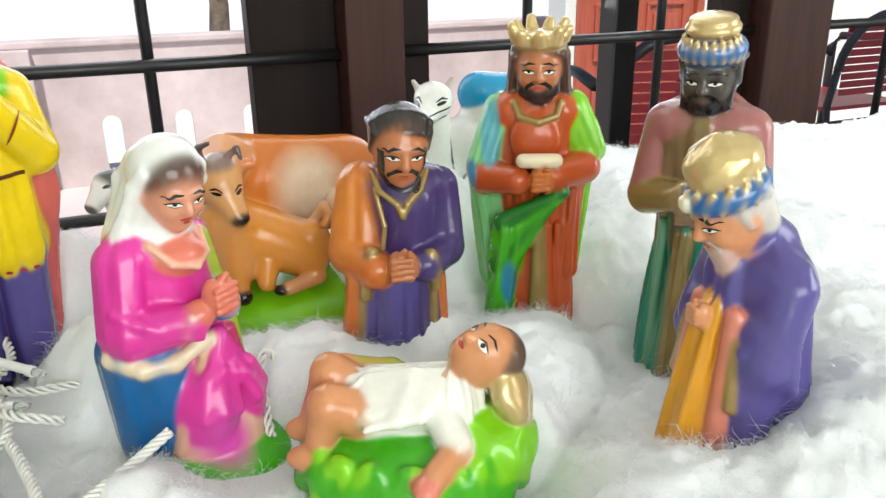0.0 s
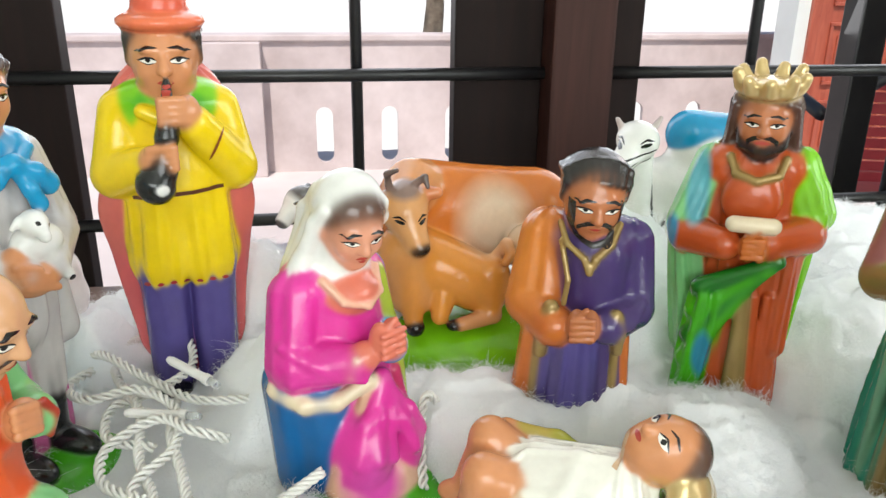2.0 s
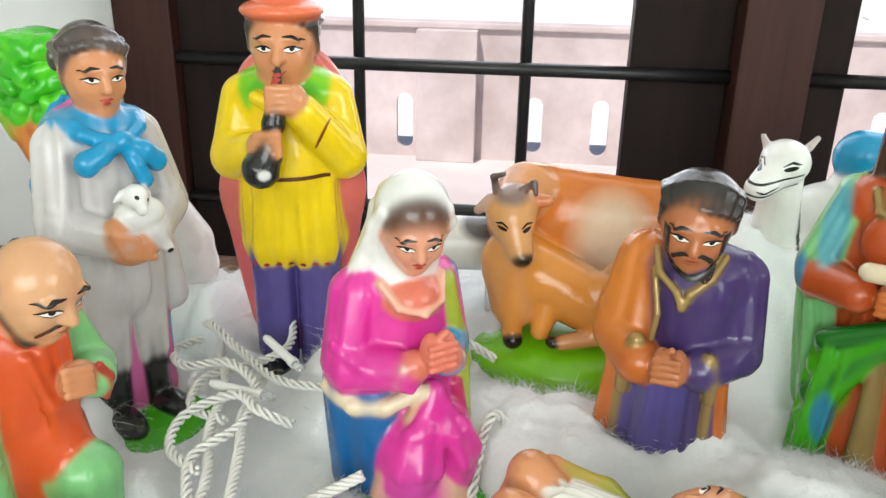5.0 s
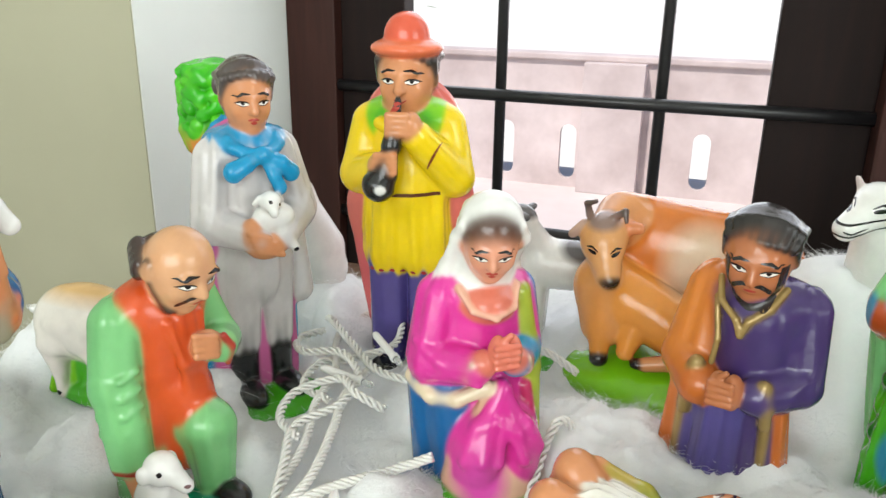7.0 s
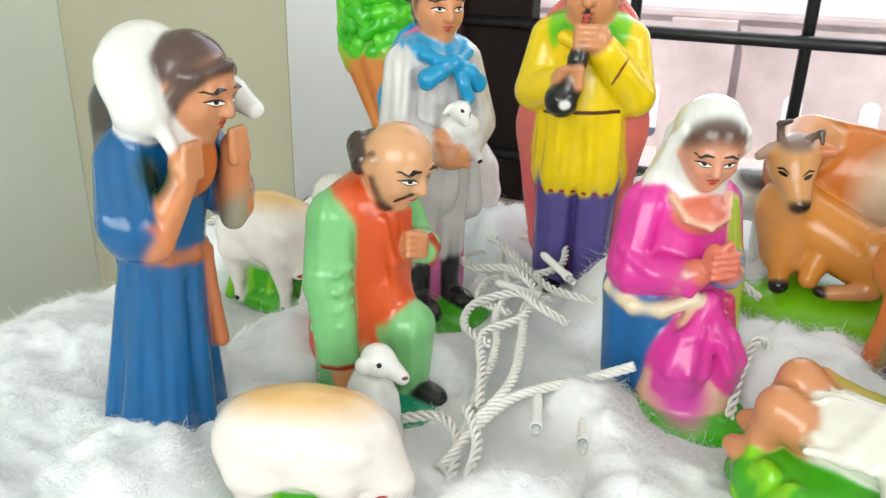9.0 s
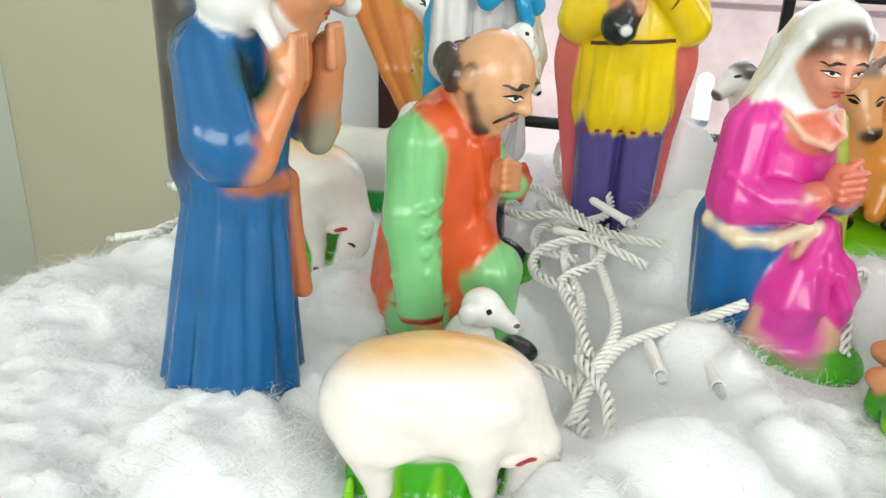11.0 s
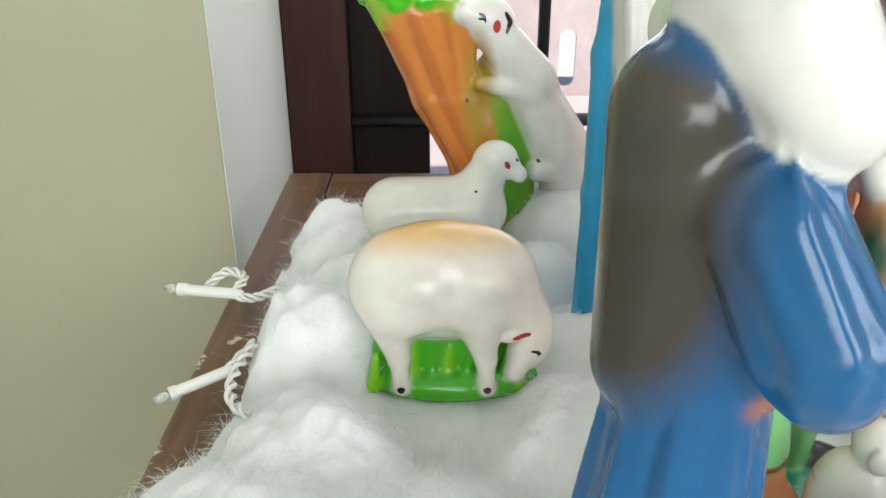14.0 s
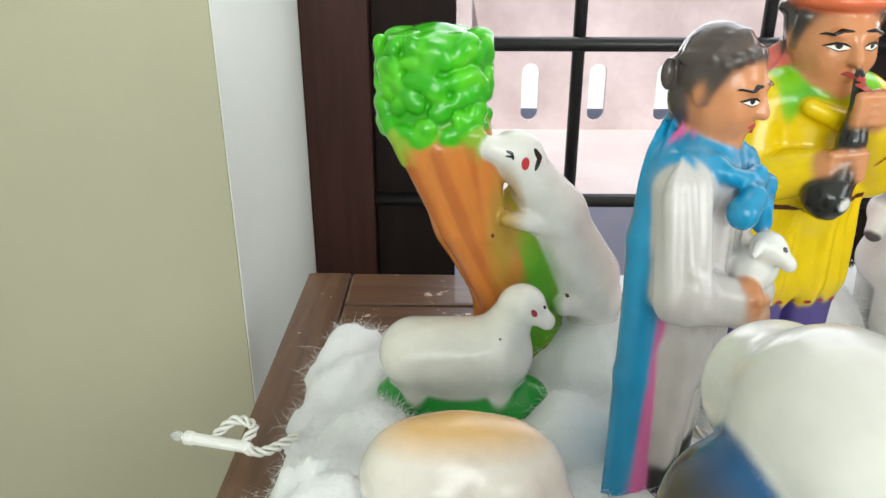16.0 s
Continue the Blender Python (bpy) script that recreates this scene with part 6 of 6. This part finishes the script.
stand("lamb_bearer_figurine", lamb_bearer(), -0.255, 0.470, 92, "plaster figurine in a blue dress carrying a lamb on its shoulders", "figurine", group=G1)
stand("infant_figurine", christ_child(), 0.148, 0.585, -28, "plaster infant figurine lying on a green straw bed", "figurine", z=TOP + 0.014, group=G1, size=(0.98, 0.98, 1.05))
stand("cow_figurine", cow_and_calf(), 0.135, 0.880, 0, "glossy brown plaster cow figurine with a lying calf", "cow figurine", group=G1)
stand("camel_figurine", camel(), 0.360, 0.905, 0, "white plaster camel figurine with a blue saddle", "camel figurine", group=G1)
stand("goat_figurine", spotted_goat(), 0.036, 0.92, 5, "white plaster goat figurine with grey patches on grass", "goat figurine", group=G1)
stand("tree_figurine", tree_with_goat(), -0.302, 0.912, 0, "plaster tree figurine with a white goat climbing its orange trunk", "tree figurine", group=G1, size=(0.93, 0.93, 0.965))
stand("grazing_sheep_figurine", grazing_sheep(), -0.328, 0.680, 0, "cream-backed plaster sheep figurine grazing on green base", "sheep figurine", z=TOP + 0.006, group=G1)
stand("grazing_sheep_figurine", grazing_sheep(), -0.145, 0.462, 22, "cream-backed plaster sheep figurine grazing in front of the wires", "sheep figurine", z=TOP - 0.008, group=G1, size=(0.97, 0.97, 0.90))
stand("standing_sheep_figurine", standing_sheep(), -0.330, 0.842, 0, "white plaster sheep figurine standing on a green base", "sheep figurine", z=TOP + 0.006, group=G1)


# ---- the table ----
table = tagged(empty("table", 0.4, 0.5, 0), "worn brown wooden table with chipped varnish", "table")
tinv = Matrix.Translation((-0.4, -0.5, 0))
TX0, TX1, TY0, TY1 = -0.493, 1.95, -0.02, 1.097


def tpart(name, mat, *b, bevel=0.003):
    ob = block(name, mat, *b, bevel=bevel)
    ob.parent, ob.matrix_parent_inverse = table, tinv
    return ob


tpart("side_board", M_TABLE, TX0, TY0, TOP - 0.028, TX0 + 0.046, TY1, TOP)
tpart("side_board", M_TABLE, TX1 - 0.05, TY0, TOP - 0.028, TX1, TY1, TOP)
tpart("end_board", M_TABLE_X, TX0 + 0.047, TY1 - 0.07, TOP - 0.028, TX1 - 0.051, TY1, TOP - 0.001)
for i in range(6):
    y0 = TY0 + i * (TY1 - 0.071 - TY0) / 6
    tpart("board", M_TABLE_X, TX0 + 0.047, y0, TOP - 0.028, TX1 - 0.051, y0 + (TY1 - 0.071 - TY0) / 6 - 0.001, TOP - 0.002)
for lx in (TX0 + 0.05, TX1 - 0.11):
    for ly in (TY0 + 0.05, TY1 - 0.11):
        tpart("leg", M_TABLE, lx, ly, 0, lx + 0.06, ly + 0.06, TOP - 0.0285)


# ---- cotton wool spread as snow ----
def cotton_material():
    m, n, l, p = material("cotton_wool")
    t = noise_node(n, l, 90, 8, 0.7)
    r = ramp(n, l, t.outputs["Fac"], [(0.25, (0.90, 0.915, 0.93)), (0.7, (0.95, 0.96, 0.97))])
    l.new(r.outputs[0], p.inputs["Base Color"])
    p.inputs["Roughness"].default_value = 0.95
    p.inputs["Sheen Weight"].default_value, p.inputs["Sheen Roughness"].default_value = 0.5, 0.5
    p.inputs["Specular IOR Level"].default_value = 0.1
    bump(n, l, noise_node(n, l, 420, 6, 0.75).outputs["Fac"], p, 0.7, 0.0018)
    p.inputs["Subsurface Weight"].default_value, p.inputs["Subsurface Scale"].default_value = 0.3, 0.006
    p.inputs["Subsurface Radius"].default_value = (1.0, 1.0, 1.0)
    return m


M_COTTON = cotton_material()
rng = random.Random(11)
# tufts: x, y, radius, height over the table
TUFTS = [(0.27, 0.87, 0.075, 0.10), (0.22, 0.60, 0.05, 0.03), (0.085, 0.745, 0.055, 0.026), (0.13, 0.70, 0.05, 0.03), (0.27, 0.66, 0.06, 0.03),
         (0.42, 0.42, 0.10, 0.05), (0.50, 0.55, 0.10, 0.05), (0.46, 0.78, 0.10, 0.06), (0.60, 0.70, 0.12, 0.06), (0.55, 0.92, 0.12, 0.07), (0.75, 0.90, 0.14, 0.08),
         (0.95, 0.85, 0.16, 0.08), (0.25, 0.42, 0.08, 0.03), (-0.03, 0.78, 0.05, 0.045), (-0.08, 0.56, 0.06, 0.02), (-0.36, 0.47, 0.09, 0.026),
         (-0.34, 0.36, 0.08, 0.022), (-0.25, 0.62, 0.05, 0.02), (-0.42, 0.72, 0.05, 0.02), (-0.16, 0.86, 0.04, 0.06), (-0.22, 0.90, 0.05, 0.03), (-0.05, 0.93, 0.05, 0.06),
         (0.10, 0.98, 0.08, 0.03), (-0.12, 0.63, 0.05, 0.02), (1.2, 0.8, 0.16, 0.08), (1.05, 0.55, 0.2, 0.07), (0.75, 0.5, 0.15, 0.05), (0.35, 1.0, 0.08, 0.04),
         (-0.25, 0.435, 0.05, 0.028), (-0.215, 0.50, 0.04, 0.022), (0.235, 0.69, 0.045, 0.018), (0.13, 0.755, 0.035, 0.024), (0.30, 0.69, 0.05, 0.024), (-0.43, 0.54, 0.055, 0.016), (-0.41, 0.46, 0.065, 0.022), (-0.45, 0.40, 0.055, 0.012), (0.33, 0.425, 0.05, 0.040), (0.405, 0.455, 0.06, 0.045), (0.285, 0.47, 0.04, 0.026), (-0.02, 0.60, 0.05, 0.022), (0.03, 0.62, 0.04, 0.02), (0.11, 0.76, 0.035, 0.012)]


# where the wool is thin: green bases and wires show
BARE = [(-0.33, 0.82, 0.05), (-0.33, 0.645, 0.055), (-0.165, 0.70, 0.045), (0.05, 0.635, 0.05), (0.12, 0.825, 0.05), (0.14, 0.535, 0.075), (-0.115, 0.575, 0.06), (-0.11, 0.74, 0.06),
        (-0.09, 0.66, 0.05), (-0.145, 0.44, 0.05), (-0.06, 0.55, 0.05), (-0.13, 0.86, 0.05), (0.03, 0.87, 0.03)]
while len(TUFTS) < 330:
    rad = rng.uniform(0.016, 0.042)
    spot = (rng.uniform(-0.44, 0.85), rng.uniform(0.25, 1.0), rad, rad * rng.uniform(0.35, 0.75))
    if all(math.hypot(spot[0] - bx, spot[1] - by) > br + 0.4 * rad for bx, by, br in BARE):
        TUFTS.append(spot)


class Snow:
    """Height of the cotton over the table on a fine grid."""
    step, x0, y0 = 0.0042, -0.535, 0.0
    nx, ny = int(2.43 / 0.0042), int(1.10 / 0.0042)

    def __init__(self):
        xs, ys = self.x0 + self.step * np.arange(self.nx + 1), self.y0 + self.step * np.arange(self.ny + 1)
        X, Y = np.meshgrid(xs, ys)
        h = np.full(X.shape, 0.007)
        puffs = np.zeros(X.shape)
        for tx, ty, r, a in TUFTS:
            d = ((X - tx) ** 2 + (Y - ty) ** 2) / (r * r * 1.5)
            puffs += (a * np.sqrt(np.clip(1 - d, 0, 1)) + 0.5 * a * np.exp(-d * 1.6)) ** 3
        thin = np.ones(X.shape)
        for bx, by, br in BARE:
            thin *= 1 - 0.75 * np.exp(-(((X - bx) ** 2 + (Y - by) ** 2) / (br * br)) ** 2)
        h = (h + np.cbrt(puffs)) * thin
        rough = np.zeros(X.shape)
        for j, y in enumerate(ys):
            for i, x in enumerate(xs):
                p = Vector((x, y, 0.3))
                rough[j, i] = 0.006 * noise.noise(p * 15) + 0.006 * noise.noise(p * 40) + 0.006 * abs(noise.noise(p * 62)) + 0.0045 * abs(noise.noise(p * 120)) + 0.003 * abs(noise.noise(p * 210))
        h = h + rough * thin
        wob = np.array([noise.noise(Vector((y * 9, 1, 2))) + 0.6 * noise.noise(Vector((y * 31, 1, 5))) for y in ys])[:, None]
        left = -0.462 + 0.014 * wob - 0.045 * np.clip((0.60 - Y) / 0.06, 0, 1)
        h = h - 0.03 * np.clip((left + 0.015 - X) / 0.015, 0, 9)
        wob = np.array([noise.noise(Vector((x * 12, 4, 2))) + 0.5 * noise.noise(Vector((x * 37, 4, 7))) for x in xs])[None, :]
        back = 0.915 + 0.016 * wob + 0.17 * np.clip((X + 0.25) / 0.05, 0, 1)
        h = h - 0.03 * np.clip((Y - back) / 0.02, 0, 9)
        # a bare patch where the wires lie, between the two standing figures
        bare = np.exp(-(((X + 0.135) / 0.03) ** 2 + ((Y - 0.96) / 0.05) ** 2))
        self.h = np.maximum(h - 0.06 * bare, -0.006)
        self.X, self.Y = X, Y

    def at(self, x, y):
        i = np.clip(((x - self.x0) / self.step).astype(int), 0, self.nx - 1)
        j = np.clip(((y - self.y0) / self.step).astype(int), 0, self.ny - 1)
        return self.h[j, i]


SNOW = Snow()


def cotton():
    n, m = SNOW.nx + 1, SNOW.ny + 1
    vs = np.stack([SNOW.X, SNOW.Y, TOP + SNOW.h], -1).reshape(-1, 3)
    a = (np.arange(m - 1)[:, None] * n + np.arange(n - 1)[None, :]).ravel()
    q = np.stack([a, a + 1, a + n + 1, a + n], -1)
    q = q[(vs[q][:, :, 2].max(1) > TOP - 0.004)]
    me = bpy.data.meshes.new("cotton_wool")
    me.from_pydata(vs.tolist(), [], q.tolist())
    me.polygons.foreach_set("use_smooth", np.ones(len(me.polygons), bool))
    me.materials.append(M_COTTON)
    ob = tagged(new("cotton_wool", me), "loose white cotton wool spread as snow", "cotton wool", kind="stuff")
    # loose fibres that stand off the wool
    g = np.random.default_rng(4)
    N = 330000
    x, y = g.uniform(-0.50, 0.80, N), g.uniform(0.28, 1.06, N)
    z = SNOW.at(x, y)
    keep = z > 0.002
    x, y, z = x[keep], y[keep], z[keep]
    N = len(x)
    base = np.stack([x, y, TOP + z - 0.001], -1)
    az, el, ln = g.uniform(0, 2 * np.pi, N), g.uniform(-0.05, 0.6, N), g.uniform(0.005, 0.017, N) * np.where(g.random(N) < 0.10, 1.9, 1.0)
    d = np.stack([np.cos(az) * np.cos(el), np.sin(az) * np.cos(el), np.sin(el)], -1)
    side = np.stack([-np.sin(az), np.cos(az), g.uniform(-0.6, 0.6, N)], -1)
    bend = g.normal(0, 0.7, (N, 1)) * side + np.array([0, 0, -0.35])
    w = side * g.uniform(0.00005, 0.00016, (N, 1))
    p1 = base + d * ln[:, None] * 0.5
    p2 = base + (d + bend * 0.5) * ln[:, None]
    vs = np.stack([base - w, base + w, p1 + w, p1 - w, p2], 1).reshape(-1, 3)
    o = np.arange(N) * 5
    fs = np.stack([o, o + 1, o + 2, o + 3], -1).tolist() + np.stack([o + 3, o + 2, o + 4], -1).tolist()
    me = bpy.data.meshes.new("fibres")
    me.from_pydata(vs.tolist(), [], fs)
    me.materials.append(M_COTTON)
    fib = new("fibres", me)
    fib.parent = ob
    tagged(fib, "loose cotton fibres", kind="stuff")


cotton()

# ---- string lights: twisted white cords with bulb holders ----
M_CORD = mottled("white_cord_plastic", (0.70, 0.69, 0.64), (0.80, 0.79, 0.75), 40, 0.38)
M_HOLDER = mottled("white_holder_plastic", (0.74, 0.73, 0.70), (0.82, 0.81, 0.78), 60, 0.3)
M_BULB, _n, _l, _p = material("clear_bulb")
_p.inputs["Base Color"].default_value = (0.9, 0.92, 0.9, 1)
_p.inputs["Roughness"].default_value, _p.inputs["Transmission Weight"].default_value = 0.08, 0.75


def smooth_path(pts, per=10):
    pts = [Vector(p) for p in pts]
    ext = [2 * pts[0] - pts[1]] + pts + [2 * pts[-1] - pts[-2]]
    res = []
    for a, b, c, d in zip(ext, ext[1:], ext[2:], ext[3:]):
        n = max(int((c - b).length / 0.0022), 3)
        for i in range(n):
            t = i / n
            res.append(0.5 * (2 * b + (c - a) * t + (2 * a - 5 * b + 4 * c - d) * t * t + (3 * b - a - 3 * c + d) * t ** 3))
    return res + [pts[-1]]


def twisted(parent, pts, strands=3, r=0.0015, pitch=0.021, spread=0.0024, phase=0.0):
    """A cord of strands laid round each other; each strand is a part."""
    mid = smooth_path(pts)
    for k in range(strands):
        run, res = 0.0, []
        for i, p in enumerate(mid):
            d = (mid[min(i + 1, len(mid) - 1)] - mid[max(i - 1, 0)]).normalized()
            u = d.cross(Vector((0.11, 0.23, 0.96))).normalized()
            v = d.cross(u)
            if i:
                run += (p - mid[i - 1]).length
            a = phase + 2 * math.pi * (k / strands + run / pitch)
            res.append(p + (u * math.cos(a) + v * math.sin(a)) * spread)
        bm = bmesh.new()
        tube_into(bm, res, r, 6)
        part("cord", bm, M_CORD, parent, smooth=True)


def holder(parent, a, b, r=0.0036):
    """A bulb holder from its cord end a to its bulb end b."""
    a, b = Vector(a), Vector(b)
    d = (b - a).normalized()
    bm = bmesh.new()
    tube_into(bm, [a, a + d * 0.004, a + (b - a) * 0.7, a + (b - a) * 0.7 + d * 0.001, a + (b - a) * 0.8], [r * 0.7, r, r, r * 1.2, r * 1.2], 12)
    h = part("bulb_holder", bm, M_HOLDER, parent, smooth=False)
    bm = bmesh.new()
    e = a + (b - a) * 0.8
    tube_into(bm, [e + d * 0.0002, e + (b - e) * 0.6, e + (b - e) * 0.9, b], [r * 0.85, r * 0.85, r * 0.6, r * 0.2], 12)
    part("bulb", bm, M_BULB, h, "clear plastic bulb", smooth=True)


lights = tagged(empty("string_light"), "twisted white string light cords lying on the cotton", "string lights")
T3 = [
    [(0.004, 0.640, 0.800), (-0.012, 0.632, 0.794), (-0.026, 0.625, 0.789), (-0.050, 0.606, 0.786), (-0.068, 0.585, 0.783), (-0.078, 0.55, 0.779), (-0.086, 0.515, 0.768)],
    [(-0.155, 0.925, 0.765), (-0.168, 0.935, 0.80), (-0.155, 0.94, 0.832), (-0.132, 0.94, 0.838), (-0.118, 0.93, 0.81), (-0.122, 0.91, 0.775), (-0.15, 0.89, 0.782), (-0.168, 0.85, 0.785),
     (-0.155, 0.80, 0.787), (-0.128, 0.745, 0.79), (-0.118, 0.69, 0.786), (-0.100, 0.643, 0.784), (-0.092, 0.594, 0.781), (-0.083, 0.545, 0.774)],
    [(-0.105, 0.765, 0.785), (-0.100, 0.71, 0.790), (-0.085, 0.66, 0.790), (-0.072, 0.60, 0.788), (-0.080, 0.555, 0.780)],
    [(-0.195, 0.85, 0.785), (-0.165, 0.812, 0.803), (-0.13, 0.785, 0.796), (-0.09, 0.757, 0.79), (-0.045, 0.752, 0.79)],
    [(-0.16, 0.90, 0.79), (-0.14, 0.875, 0.81), (-0.11, 0.85, 0.80), (-0.10, 0.81, 0.79), (-0.125, 0.775, 0.788), (-0.15, 0.76, 0.786), (-0.145, 0.72, 0.785), (-0.11, 0.70, 0.788)],
    [(-0.13, 0.549, 0.772), (-0.105, 0.556, 0.776), (-0.085, 0.540, 0.772), (-0.075, 0.50, 0.765)],
    [(0.096, 0.705, 0.765), (0.088, 0.715, 0.797), (0.078, 0.708, 0.806), (0.072, 0.685, 0.79), (0.070, 0.655, 0.768)],
    [(0.015, 0.82, 0.80), (0.045, 0.80, 0.815), (0.075, 0.80, 0.80)],
    [(-0.175, 0.83, 0.785), (-0.19, 0.79, 0.79), (-0.165, 0.755, 0.797), (-0.13, 0.76, 0.80), (-0.10, 0.735, 0.795), (-0.095, 0.69, 0.793), (-0.115, 0.655, 0.789), (-0.098, 0.61, 0.787), (-0.083, 0.57, 0.781)],
    [(-0.06, 0.70, 0.79), (-0.085, 0.70, 0.80), (-0.11, 0.72, 0.798), (-0.14, 0.70, 0.79), (-0.135, 0.665, 0.787), (-0.105, 0.64, 0.79)],
    [(-0.09, 0.565, 0.783), (-0.070, 0.535, 0.780), (-0.060, 0.50, 0.774), (-0.03, 0.485, 0.77)],
    [(-0.140, 0.942, 0.838), (-0.135, 0.975, 0.852), (-0.128, 1.03, 0.868), (-0.12, 1.085, 0.80)],
]
for k, pts in enumerate(T3):
    twisted(lights, pts, 4 if k < 3 else 3, phase=k)
for a, b in (((-0.052, 0.600, 0.783), (-0.040, 0.560, 0.779)), ((-0.022, 0.608, 0.783), (-0.008, 0.556, 0.779)), ((-0.135, 0.735, 0.796), (-0.080, 0.722, 0.796)), ((-0.115, 0.80, 0.803), (-0.072, 0.762, 0.797)), ((0.075, 0.715, 0.785), (0.108, 0.680, 0.777))):
    holder(lights, a, b)
edge = tagged(empty("string_light"), "white string light cord hanging over the table edge", "string lights")
twisted(edge, [(-0.462, 0.681, 0.766), (-0.456, 0.697, 0.768), (-0.449, 0.702, 0.772), (-0.455, 0.672, 0.772), (-0.452, 0.645, 0.770), (-0.436, 0.625, 0.772)], 2)
holder(edge, (-0.460, 0.682, 0.766), (-0.502, 0.658, 0.760))
twisted(edge, [(-0.506, 0.787, 0.765), (-0.49, 0.795, 0.777), (-0.475, 0.79, 0.775), (-0.48, 0.778, 0.768), (-0.465, 0.775, 0.766), (-0.445, 0.79, 0.768)], 3)
holder(edge, (-0.474, 0.776, 0.768), (-0.536, 0.792, 0.766), 0.0042)
